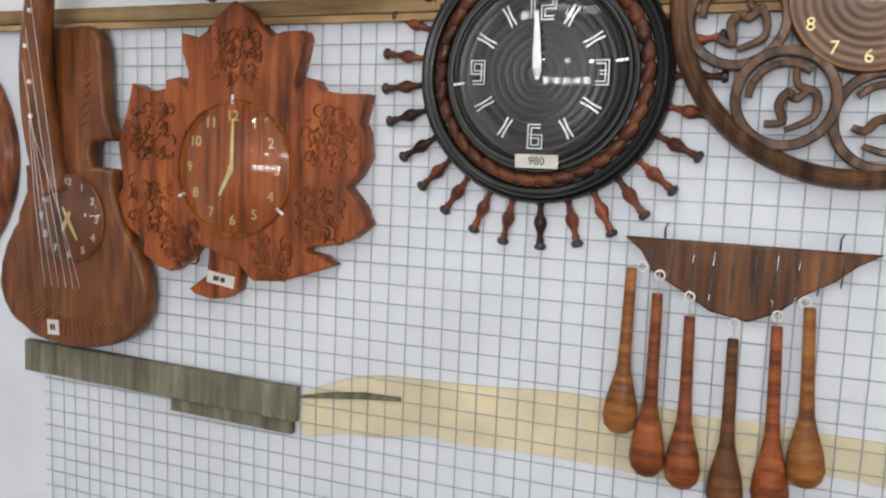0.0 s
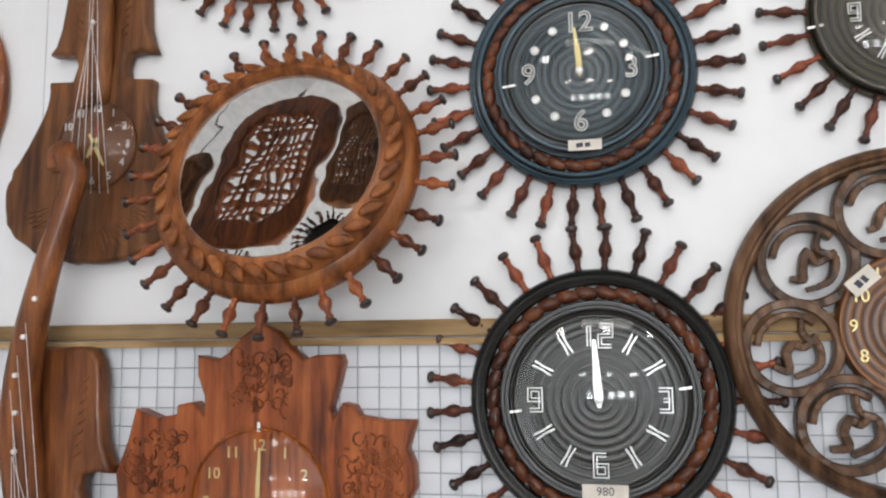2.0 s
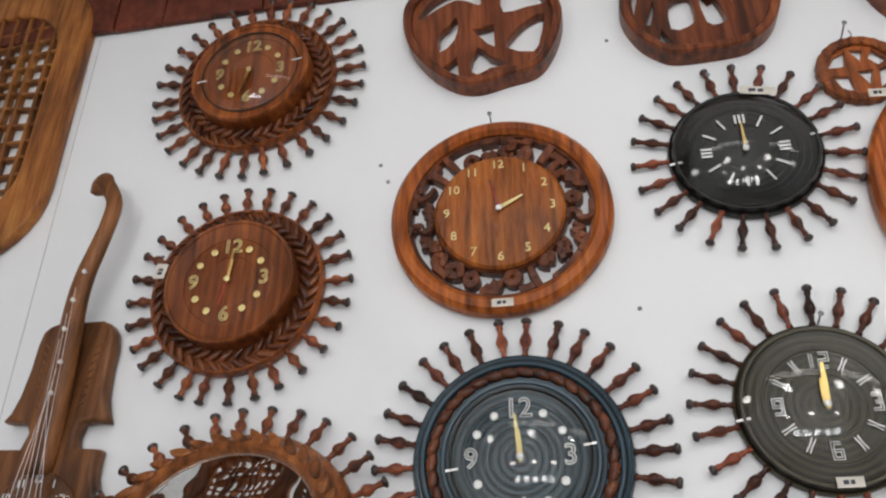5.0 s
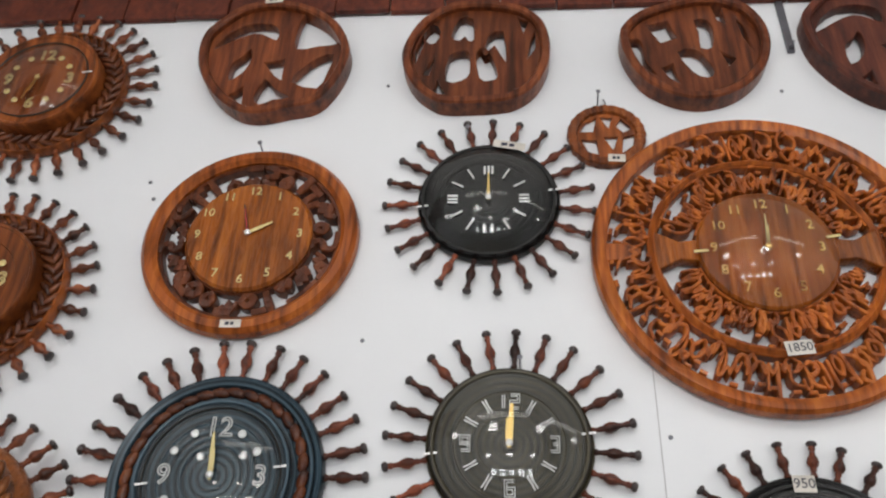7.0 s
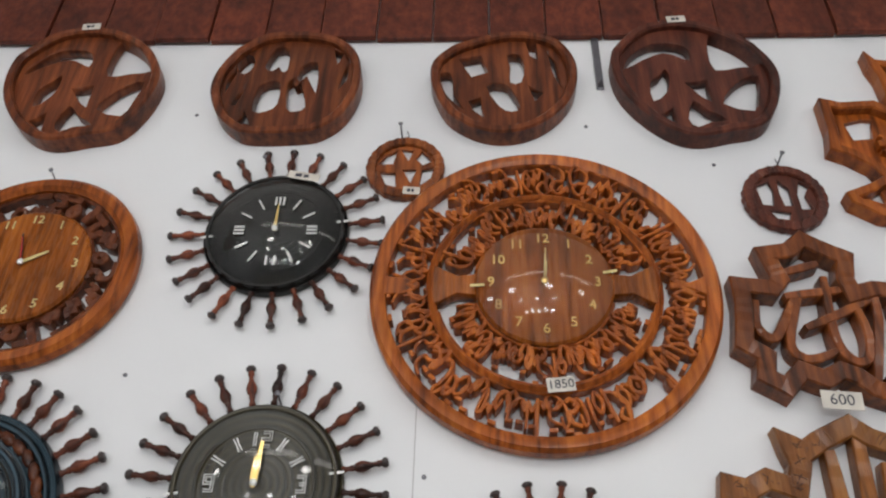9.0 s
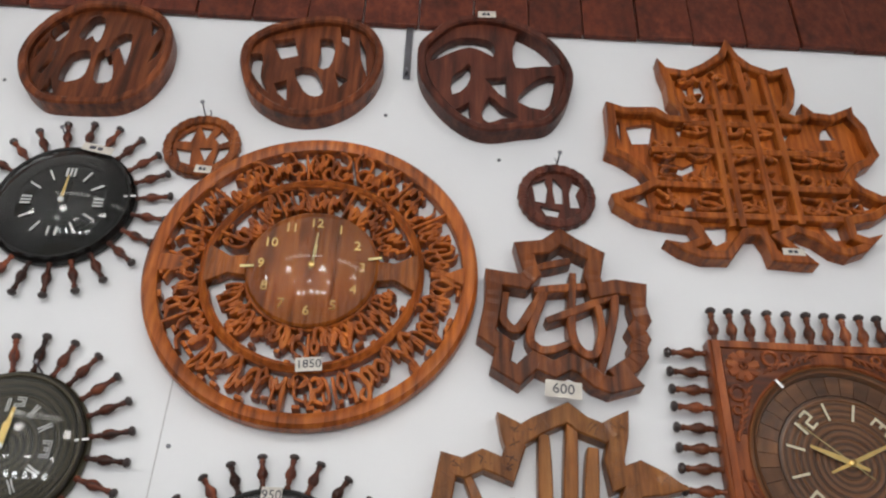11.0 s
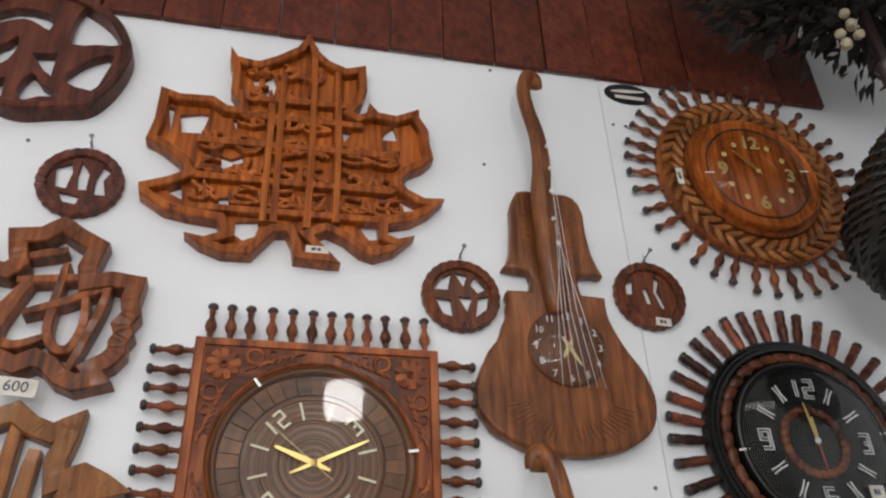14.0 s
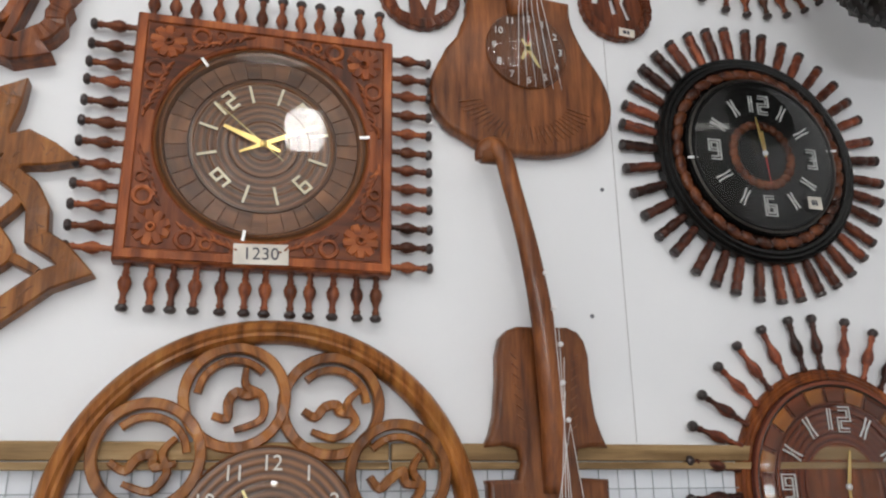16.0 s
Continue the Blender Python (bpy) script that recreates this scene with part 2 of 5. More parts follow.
def smooth_line(pts, closed=False, per=6):
    """Catmull-Rom through the points."""
    n, out = len(pts), []
    P = [np.array(p, float) for p in pts]
    last = n if closed else n - 1
    for i in range(last):
        p0 = P[(i - 1) % n] if closed or i > 0 else P[0]
        p1, p2 = P[i], P[(i + 1) % n]
        p3 = P[(i + 2) % n] if closed or i + 2 < n else P[-1]
        for k in range(per):
            t = k / per
            out.append(0.5 * (2 * p1 + (p2 - p0) * t + (2 * p0 - 5 * p1 + 4 * p2 - p3) * t * t + (3 * p1 - p0 - 3 * p2 + p3) * t**3))
    if not closed:
        out.append(P[-1])
    return out


def ribbon(data, pts, width, depth, closed=False, base=0.0, chamfer=0.0015, taper=0.0):
    """Adds a flat carved bar along the points to data = (verts, faces). taper: how much thinner its ends are."""
    verts, faces = data
    P = np.array([p[:2] for p in pts], float)
    n = len(P)
    S = np.roll(P, -1, 0) - P if closed else np.diff(P, axis=0)
    S = S / np.maximum(np.linalg.norm(S, axis=1, keepdims=True), 1e-9)
    before = np.roll(S, 1, 0) if closed else np.vstack([S[:1], S])
    after = S if closed else np.vstack([S, S[-1:]])
    T = before + after
    T /= np.maximum(np.linalg.norm(T, axis=1, keepdims=True), 1e-9)
    mitre = 1 / np.maximum((T * after).sum(1), 0.5)
    Nn = np.stack([-T[:, 1], T[:, 0]], 1)
    first = len(verts)
    for i in range(n):
        w = width / 2 * mitre[i]
        if taper and not closed:
            w *= 1 - taper * abs(2 * i / (n - 1) - 1) ** 2
        c = min(chamfer, w * 0.4)
        depth_here = depth + 0.0003 * ((i * 2) % 5) * (closed or n > 4)
        for s, h in ((-w, base), (-w, base + depth - c), (-w + c, base + depth_here), (w - c, base + depth_here), (w, base + depth - c), (w, base)):
            q = P[i] + Nn[i] * s
            verts.append((q[0], q[1], h))
    for i in range(n if closed else n - 1):
        a, b2 = first + i * 6, first + ((i + 1) % n) * 6
        for k in range(6):
            k2 = (k + 1) % 6
            faces.append((a + k, a + k2, b2 + k2, b2 + k))
    if not closed:
        e = first + (n - 1) * 6
        faces.append(tuple(first + k for k in range(5, -1, -1)))
        faces.append(tuple(e + k for k in range(6)))


def arc(r, a0, a1, n=24, cx=0.0, cy=0.0):
    return [(cx + r * math.cos(radians(a0 + (a1 - a0) * k / n)), cy + r * math.sin(radians(a0 + (a1 - a0) * k / n))) for k in range(n + 1)]


def circle(r, n=48, cx=0.0, cy=0.0):
    return arc(r, 0, 360, n, cx, cy)[:-1]


def slab(outline, depth, bevel=0.003, base=0.0, holes=()):
    """A board of that outline with rounded edges; holes go through it."""
    cu = bpy.data.curves.new("c", "CURVE")
    cu.dimensions, cu.fill_mode = "2D", "BOTH"
    cu.extrude, cu.bevel_depth, cu.bevel_resolution, cu.offset = depth / 2 - bevel, bevel, 1, -bevel
    for pts in (outline, *holes):
        sp = cu.splines.new("POLY")
        sp.points.add(len(pts) - 1)
        for q, p in zip(sp.points, pts):
            q.co = (p[0], p[1], 0, 1)
        sp.use_cyclic_u = True
    ob = bpy.data.objects.new("c", cu)
    me = bpy.data.meshes.new_from_object(ob)
    me.transform(Matrix.Translation((0, 0, base + depth / 2)))
    bm = bmesh.new()
    bm.from_mesh(me)
    bmesh.ops.remove_doubles(bm, verts=bm.verts, dist=0.00002)
    bm.to_mesh(me)
    bm.free()
    bpy.data.objects.remove(ob)
    bpy.data.curves.remove(cu)
    return me


def text_mesh(words, size, depth=0.0008, outline=0.0):
    """Figures in the built-in font; outline: drawn as bent wire of that radius."""
    cu = bpy.data.curves.new("t", "FONT")
    cu.body, cu.size, cu.align_x, cu.align_y, cu.extrude = words, size, "CENTER", "CENTER", 0.0 if outline else depth
    cu.resolution_u = 3
    if outline:
        cu.fill_mode, cu.bevel_depth, cu.bevel_resolution = "NONE", outline, 0
    ob = bpy.data.objects.new("t", cu)
    me = bpy.data.meshes.new_from_object(ob)
    bpy.data.objects.remove(ob)
    bpy.data.curves.remove(cu)
    return me


def box(sx, sy, sz, bevel=0.0, center=(0, 0, 0)):
    bm = bmesh.new()
    bmesh.ops.create_cube(bm, size=1)
    bmesh.ops.scale(bm, vec=(sx, sy, sz), verts=bm.verts)
    if bevel:
        bmesh.ops.bevel(bm, geom=list(bm.edges), offset=bevel, segments=2, affect="EDGES", profile=0.5)
    bmesh.ops.translate(bm, vec=center, verts=bm.verts)
    return bm


def polar(r, a, h=0.0, spin=0.0, tilt=0.0):
    """A pose at the radius r and the angle a (degrees), turned with it."""
    return pose(r * math.cos(radians(a)), r * math.sin(radians(a)), h, tilt, 0, a + spin)


# ---- the shop's shell ----
FRONT, TOP, LEFT, RIGHT, BACK = 0.0, 3.0, -1.75, 3.3, -4.6


def shell_part(name, bm, material, label, category):
    return tagged(part(name, bm, material, None), label, category, kind="structure")


shell_part("wall_north", box(RIGHT - LEFT + 0.3, 0.1, TOP, 0, ((LEFT + RIGHT) / 2, 0.05, TOP / 2)), WALL, "smooth white painted display wall with nail holes", "wall")
shell_part("wall_west", box(0.1, -BACK, TOP, 0, (LEFT - 0.05, BACK / 2, TOP / 2)), WALL, "white painted side wall at the corner", "wall")
shell_part("wall_east", box(0.1, -BACK, TOP, 0, (RIGHT + 0.05, BACK / 2, TOP / 2)), WALL, "plain white side wall of the shop", "wall")
shell_part("wall_south", box(RIGHT - LEFT + 0.3, 0.1, TOP, 0, ((LEFT + RIGHT) / 2, BACK - 0.05, TOP / 2)), WALL, "plain white wall behind the walkway", "wall")
shell_part("ceiling", box(RIGHT - LEFT + 0.3, -BACK + 0.2, 0.1, 0, ((LEFT + RIGHT) / 2, BACK / 2, TOP + 0.05)), plain("ceiling_paint", (0.7, 0.7, 0.7), 0.7), "plain pale ceiling", "ceiling")
shell_part("floor", box(RIGHT - LEFT + 0.3, -BACK + 0.2, 0.1, 0, ((LEFT + RIGHT) / 2, BACK / 2, -0.05)), plain("floor_tile", (0.42, 0.38, 0.34), 0.35), "plain pale brown floor", "floor")
# unseen soft fill lamps added under the ceiling for even overhead light
for lx in (0.2, 2.0):
    area_light("ceiling_fill", pose(lx, -1.75, TOP - 0.08), 1.3, 0.3, 6, (1.0, 0.97, 0.93))
# daylight panes of the shop front, behind the walkway
for k in range(5):
    area_light("window_light", look((-0.55 + 0.52 * k, BACK + 0.04, 1.15), (-0.55 + 0.52 * k, 0, 1.1)), 0.27, 0.38, 14, (0.93, 0.97, 1.0))


# ---- sunburst clocks ----
def rod_mesh(length, fat):
    """A straighter, ringed spindle."""
    prof = [(0, .6), (.1, .6), (.2, .72), (.24, .6), (.28, .74), (.45, .8), (.6, .74), (.64, .6), (.68, .74), (.85, .8), (.88, .62), (.91, .8), (.97, .82), (1.0, .6)]
    return lathe_x([(x * length, r * fat) for x, r in prof], 10, 0.87 * length)


def spindle_mesh(length, fat):
    """One turned spindle along local x, from its foot to its dark knob."""
    prof = [(0, .55), (.06, .6), (.10, .42), (.16, .40), (.22, .55), (.27, .45), (.31, .75), (.42, 1.0), (.53, .82), (.62, .5), (.70, .42), (.76, .46), (.79, .62), (.82, .5), (.86, .55), (.90, .86), (.95, .9), (1.0, .6)]
    return lathe_x([(x * length, r * fat) for x, r in prof], 10, 0.855 * length)


def price_tag(parent, x, y, h, w=0.05, tall=0.016, words="", spin=0, tilt=0):
    tag = part("price_tag", box(w, tall, 0.0008, 0), PAPER, parent, "small paper price tag", m=pose(x, y, h, tilt, 0, spin))
    if words:
        part("writing", text_mesh(words, tall * 0.85, 0.0002), INK, tag, m=pose(0, 0, 0.0007))
    else:
        for k, wd in ((-0.16, 0.2), (0.08, 0.16)):
            part("writing", box(w * wd, tall * 0.42, 0.0003, 0), INK, tag, m=pose(w * k, 0, 0.0006, 0, 0, 8))
    return tag


def hand(parent, name, length, width, angle, h, material, tail=0.12):
    """A clock hand; angle in degrees clockwise from 12."""
    d = ([], [])
    ribbon(d, [(0, -length * tail), (0, 0), (0, length * 0.45), (0, length)], width, 0.0008, chamfer=0.0002, taper=0.5)
    return part(name, mesh_of(*d), material, parent, m=pose(0, 0, h, 0, 0, -angle))


def dome(r, rise, n=48, rows=9):
    """A glass watch-glass of that radius and rise, with a thin edge."""
    big = (r * r + rise * rise) / (2 * rise)
    top = math.asin(r / big)
    prof = [(max(big * math.sin(top * (1 - k / rows)), 0.0004), big * math.cos(top * (1 - k / rows)) - big + rise) for k in range(rows + 1)]
    verts, faces = [], []
    for rr, hh in prof:
        for k in range(n):
            a = 2 * math.pi * k / n
            verts.append((rr * math.cos(a), rr * math.sin(a), hh))
    for i in range(rows):
        for k in range(n):
            k2 = (k + 1) % n
            faces.append((i * n + k, i * n + k2, (i + 1) * n + k2, (i + 1) * n + k))
    faces.append(tuple(rows * n + k for k in range(n)))
    return mesh_of(verts, faces, True)


def add_dome(parent, r, rise, h):
    g = part("glass", dome(r, rise), GLASS, parent, "clear domed glass", m=pose(0, 0, h))
    g.visible_shadow = False
    return g


BLOCK = {"1": [[(0, 0), (0, 2)]], "2": [[(0, 2), (1, 2), (1, 1), (0, 1), (0, 0), (1, 0)]], "3": [[(0, 2), (1, 2), (1, 0), (0, 0)], [(0.35, 1), (1, 1)]],
         "6": [[(1, 2), (0, 2), (0, 0), (1, 0), (1, 1), (0, 1)]], "9": [[(0, 0), (1, 0), (1, 2), (0, 2), (0, 1), (1, 1)]]}


def beside(line, off):
    """The polyline shifted sideways by off, its corners mitred."""
    P = [Vector((u, v)) for u, v in line]
    out = []
    for i, p in enumerate(P):
        d0 = (p - P[i - 1]).normalized() if i else (P[1] - p).normalized()
        d1 = (P[i + 1] - p).normalized() if i + 1 < len(P) else d0
        n = Vector((-d0.y - d1.y, d0.x + d1.x)).normalized()
        out.append(tuple(p + n * off / max(0.5, n.dot(Vector((-d1.y, d1.x))))))
    return out


def block_figure(words, size, bold=False):
    """Square-cut figures, each drawn with a doubled bright line."""
    d = ([], [])
    for i, ch in enumerate(words):
        shift = (i - (len(words) - 1) / 2) * size * (0.8 if len(words) > 1 else 0) - size * 0.27
        for line in BLOCK[ch]:
            path = [(shift + u * size * 0.54 + (size * 0.27 if ch == "1" else 0), (v / 2 - 0.5) * size * 1.0) for u, v in line]
            for off in (0,) if bold else (-0.08, 0.08):
                ribbon(d, beside(path, off * size), size * (0.16 if bold else 0.06), 0.0014, chamfer=0.0003)
    return mesh_of(*d)


def numerals(parent, style, r, h, material, spin=0.0, size=None, bold=False):
    """Hour marks about the hub. style: block, dots, roman, figures."""
    size = size or r * (0.58 if style == "dots" else 0.46)
    for hour in range(1, 13):
        a = 90 - hour * 30 + spin
        x, y = r * math.cos(radians(a)), r * math.sin(radians(a))
        if style == "block" and hour % 3 == 0:
            part("numeral", block_figure(str(hour), size * 0.7, bold), material, parent, m=pose(x, y, h, 0, 0, spin))
        elif style == "figures" or (hour % 3 == 0 and style in ("block", "dots")):
            part("numeral", text_mesh(str(hour), size * (1.15 if style == "block" else 1.0), 0.0008, size * 0.03 if style == "dots" else 0.0), material, parent, m=pose(x, y, h, 0, 0, spin))
        elif style == "dots":
            part("hour_mark", lathe([(0.0055, 0), (0.0055, 0.0012), (0.0042, 0.0018), (0.0036, 0.0008), (0.0014, 0.0008)], 14), material, parent, m=pose(x, y, h))
        elif style == "roman" and hour % 3 == 0:
            for k in (-1, 0, 1) if hour != 6 else (-1, 1):
                part("hour_mark", box(size * 0.62, size * 0.13, 0.0014, 0.0003), material, parent, m=pose(x, y + k * size * 0.24, h, 0, 0, spin) if hour in (3, 9) else pose(x + k * size * 0.24, y, h, 0, 0, spin + 90))
        elif style == "block" and not bold:
            d = ([], [])
            for off in (-1, 1):
                ribbon(d, [(-size * 0.36, off * size * 0.09), (0, off * size * 0.06), (size * 0.36, off * size * 0.09)], size * 0.065, 0.0014, chamfer=0.0003)
            part("hour_mark", mesh_of(*d), material, parent, m=polar(r, a, h))
        else:
            part("hour_mark", box(size * 0.8, size * 0.11, 0.0014, 0.0003), material, parent, m=polar(r, a, h))


def hub(parent, h, material):
    return part("hub", lathe([(0.0045, 0), (0.0045, 0.003), (0.002, 0.0045)], 14), material, parent, m=pose(0, 0, h))


def rope_ring(r, height, h, n=44, twist=0.8):
    """A carved rope moulding: slanted beads about a ring."""
    verts, faces = [], []
    rings, sides = 6, 8
    for b in range(n):
        a0 = 2 * math.pi * b / n
        la, wa = 2 * math.pi * r / n * 0.66, height
        for i in range(rings + 1):
            u = -1 + 2 * i / rings
            rad = math.sqrt(max(0.03, 1 - u * u))
            for k in range(sides):
                p = 2 * math.pi * k / sides
                along, across, up = u * la, rad * wa * math.cos(p), rad * wa * 0.7 * math.sin(p)
                across2 = across + along * twist * 0.5
                ang = a0 + along / r
                verts.append(((r + across2) * math.cos(ang), (r + across2) * math.sin(ang), h + up))
        f0 = b * (rings + 1) * sides
        for i in range(rings):
            for k in range(sides):
                k2 = (k + 1) % sides
                faces.append((f0 + i * sides + k, f0 + i * sides + k2, f0 + (i + 1) * sides + k2, f0 + (i + 1) * sides + k))
    return mesh_of(verts, faces, True)


def spindles(parent, n, r0, r1, h, start=0.0, skip=(), material=None, fat=0.0095, tilt=0.0, rod=False):
    me = rod_mesh(r1 - r0, fat * 1.2) if rod else spindle_mesh(r1 - r0, fat)
    for k in range(n):
        if k in skip:
            continue
        rnd = random.uniform(-1, 1)
        ob = part("spindle", me, [material or TURNED, TIP], parent, m=polar(r0, start + 360 * k / n + rnd * 0.9, h) @ pose(0, 0, 0, 0, tilt + rnd * 1.5, 0))


def sunburst(x, z, R, Rt, n, label, face, dial, style, marks, mark_r, hands, dome_r, rise, start=0, spin=0, rope=True, spindle=None, rim=None, tag=None, out=0.0, rod=False, dial_step=0.72, tall=1.0, braid=False):
    root = thing("sunburst_clock", on_wall(x, z, out, spin), label, "wall clock", "sunburst clocks on the wall")
    # turned body with grooved rim and raised dial
    prof = [(R * 0.97, 0.0), (R, 0.006), (R, 0.016), (R * 0.985, 0.021), (R * 0.965, 0.0195), (R * 0.95, 0.024), (R * 0.925, 0.0225), (R * 0.915, 0.026), (R * 0.885, 0.024), (R * 0.87, 0.018), (R * 0.76, 0.018), (R * 0.75, 0.024)]
    low = tall if rope else 0.62
    if braid:
        prof = [(R * 0.97, 0.0), (R, 0.006), (R, 0.018), (R * 0.985, 0.023), (R * 0.96, 0.022), (R * 0.955, 0.017), (R * 0.72, 0.017), (R * 0.715, 0.026)]
        low = 1.0
    part("body", lathe([(r, h * (1 + (low - 1) * min(1, (1 - r / R) / 0.2) if rope else low)) for r, h in prof], 72, sharp=28), face, root)
    if braid:
        for r, tw, h in ((R * 0.905, 1.5, 0.02), (R * 0.805, -1.5, 0.0215)):
            part("rope_trim", rope_ring(r, R * 0.05, h, 40, tw), rope, root, "carved braided moulding")
    elif rope:
        part("rope_trim", rope_ring(R * 0.815, R * 0.054, 0.021 * tall, 34, 0.3), ROPE if rope is True else rope, root, "carved rope moulding")
    dr, drop = R * dial_step, 0.032 * (tall - 1) if rope else -0.012
    part("dial", lathe([(r, h + drop) for r, h in [(dr, 0.013 - drop if drop > 0 else 0.014), (dr, 0.03), (dr * 0.985, 0.034), (dr * 0.95, 0.0335), (dr * 0.93, 0.031), (dr * 0.9, 0.0305), (dr * 0.7, 0.029), (dr * 0.69, 0.0275), (dr * 0.4, 0.0275), (dr * 0.39, 0.0265), (0.001, 0.0265)]], 72, sharp=20), dial, root)
    numerals(root, style, mark_r, 0.0305 + drop, marks)
    for name, length, width, angle, mat in hands:
        hand(root, name, length, width, angle, 0.034 + drop + 0.001 * len(name) / 10, mat)
    hub(root, 0.034 + drop, marks)
    if dome_r:
        part("bezel", lathe([(dome_r * 0.985, 0.0315 + drop), (dome_r * 1.0, 0.0335 + drop), (dome_r * 1.02, 0.0315 + drop), (dome_r * 0.985, 0.0315 + drop)], 64), RIMDARK, root, "thin dark bezel")
        add_dome(root, dome_r, rise, 0.031 + drop)
        for a in (8, 188):
            part("glass_clip", box(0.018, 0.003, 0.0012, 0.0003), SILVER, root, m=polar(dome_r, a, 0.0325 + drop))
    spindles(root, n, R * 0.985, Rt, 0.011, start, material=spindle, fat=0.0085 if R > 0.12 else 0.0075, rod=rod)
    if tag:
        price_tag(root, *tag)
    return root


def hands_of(h, m, s, L, mat, w=0.006):
    got = [("hour_hand", L * 0.62, w * 1.2, h, mat), ("minute_hand", L, w, m, mat)]
    if s is not None:
        got.append(("second_hand", L * 0.85, 0.0014, s, REDPLASTIC))
    return got


sunburst(0.001, 1.159, 0.154, 0.210, 29, "black sunburst wall clock with turned red-brown spindles", BLACK, BLACK, "block", SILVER, 0.074, hands_of(-4, -3, None, 0.07, SILVER, 0.009), 0.1, 0.022, start=11, tag=(0.004, -0.103, 0.034, 0.052, 0.016, "980"))
sunburst(-0.010, 1.553, 0.140, 0.195, 30, "blue-black sunburst wall clock with a bluish sheen and silver figures", BLUEBLACK_SHEEN, BLUEBLACK_SHEEN, "dots", SILVER, 0.062, hands_of(-2, -5, None, 0.055, PALEGOLD), 0.088, 0.02, start=1.2, tag=(0.004, -0.092, 0.034, 0.04, 0.013))
sunburst(0.361, 1.602, 0.107, 0.163, 24, "smoky brown sunburst wall clock with gold hands", OLIVE, OLIVE, "block", SILVER, 0.056, hands_of(-2, 4, None, 0.052, GOLD, 0.008), 0.1, 0.024, start=11.2, rope=False, dial_step=0.95, tag=(0.004, -0.094, 0.026, 0.03, 0.012))
sunburst(0.332, 1.982, 0.108, 0.162, 23, "black sunburst wall clock with bar numerals under glass", BLACK, BLACK, "roman", SILVER, 0.054, hands_of(0, 0, None, 0.045, GOLD, 0.004), 0.1, 0.03, start=8.7, rope=False, dial_step=0.95, tag=(0.032, 0.096, 0.027, 0.05, 0.014, "", -12))
sunburst(0.714, 1.449, 0.120, 0.163, 26, "black sunburst wall clock with dark spindles", BLACK, BLACK, "block", SILVER, 0.06, hands_of(60, 0, None, 0.05, SILVER), 0.105, 0.024, start=2, rope=False, dial_step=0.92, tag=(-0.005, 0.107, 0.022, 0.026, 0.02, "950"))
sunburst(-0.425, 1.829, 0.136, 0.18, 28, "varnished brown sunburst wall clock with carved rope trim", RED, RED, "dots", PALEGOLD, 0.055, hands_of(10, 6, 190, 0.05, GOLD, 0.004), 0.0, 0.0, start=1.9, tall=1.5, dial_step=0.74, rope=ROPE, braid=True, spindle=TURNED_LIGHT, tag=(-0.108, 0.022, 0.052, 0.024, 0.018, "", 80))
sunburst(-0.440, 2.228, 0.142, 0.195, 30, "varnished brown sunburst wall clock below the red band", RED, RED, "dots", PALEGOLD, 0.055, hands_of(190, 195, None, 0.05, GOLD, 0.004), 0.085, 0.02, start=4, tall=1.5, dial_step=0.74, rope=ROPE, braid=True, spindle=TURNED_LIGHT)
rod_clock = sunburst(2.195, 1.688, 0.172, 0.23, 39, "black sunburst wall clock with close-set dark spindles", BLACK, BLACK, "block", SILVER, 0.084, hands_of(0, -8, 176, 0.06, GOLD, 0.005), 0.125, 0.024, start=4.7, rod=True, tag=(0.075, -0.075, 0.036, 0.024, 0.02))
part("inner_rope", rope_ring(0.05, 0.0075, 0.0285, 24, 0.5), ROPE, rod_clock, "small carved rope ring")
sunburst(2.224, 2.192, 0.185, 0.245, 38, "brown sunburst wall clock with a plain wooden dial", RED, ORANGE, "dots", PALEGOLD, 0.068, hands_of(-40, -45, None, 0.06, GOLD, 0.005), 0.1, 0.012, start=3, tall=1.25, dial_step=0.66, rope=TANROPE, braid=True, spindle=TURNED_LIGHT, tag=(-0.16, -0.03, 0.04, 0.012, 0.034))
lower_clock = sunburst(2.262, 1.200, 0.165, 0.245, 31, "reddish sunburst wall clock with an inlaid striped dial", RED, REDRING, "block", SILVER, 0.092, hands_of(12, 180, None, 0.08, GOLD, 0.005), 0.14, 0.03, start=-1.8, rope=False, dial_step=0.9)
square = slab([*arc(0.137, -6, 6, 3), *arc(0.116, 6, -6, 3)], 0.004, 0.0004, 0.018)
for k in range(24):
    part("inlay", square, TAN if k % 2 else RUSSET, lower_clock, m=pose(0, 0, 0, 0, 0, 15 * k))


# ---- carving helpers ----
def sweep(path, radii, n=8, flat=1.0):
    """A rounded bar along a 3D path; radii one for each point; flat: height over width."""
    verts, faces = [], []
    P = np.array(path, float)
    T = np.gradient(P, axis=0)
    T /= np.maximum(np.linalg.norm(T, axis=1, keepdims=True), 1e-9)
    for p, t, r in zip(P, T, radii):
        side = np.cross(t, (0, 0, 1.0))
        side = side / max(np.linalg.norm(side), 1e-6) if np.linalg.norm(side) > 1e-3 else np.array((1.0, 0, 0))
        up = np.cross(side, t)
        for k in range(n):
            a = 2 * math.pi * k / n
            verts.append(p + side * r * math.cos(a) + up * r * flat * math.sin(a))
    for i in range(len(P) - 1):
        for k in range(n):
            k2 = (k + 1) % n
            faces.append((i * n + k, i * n + k2, (i + 1) * n + k2, (i + 1) * n + k))
    faces += [tuple(range(n - 1, -1, -1)), tuple((len(P) - 1) * n + k for k in range(n))]
    return mesh_of(verts, faces, True)


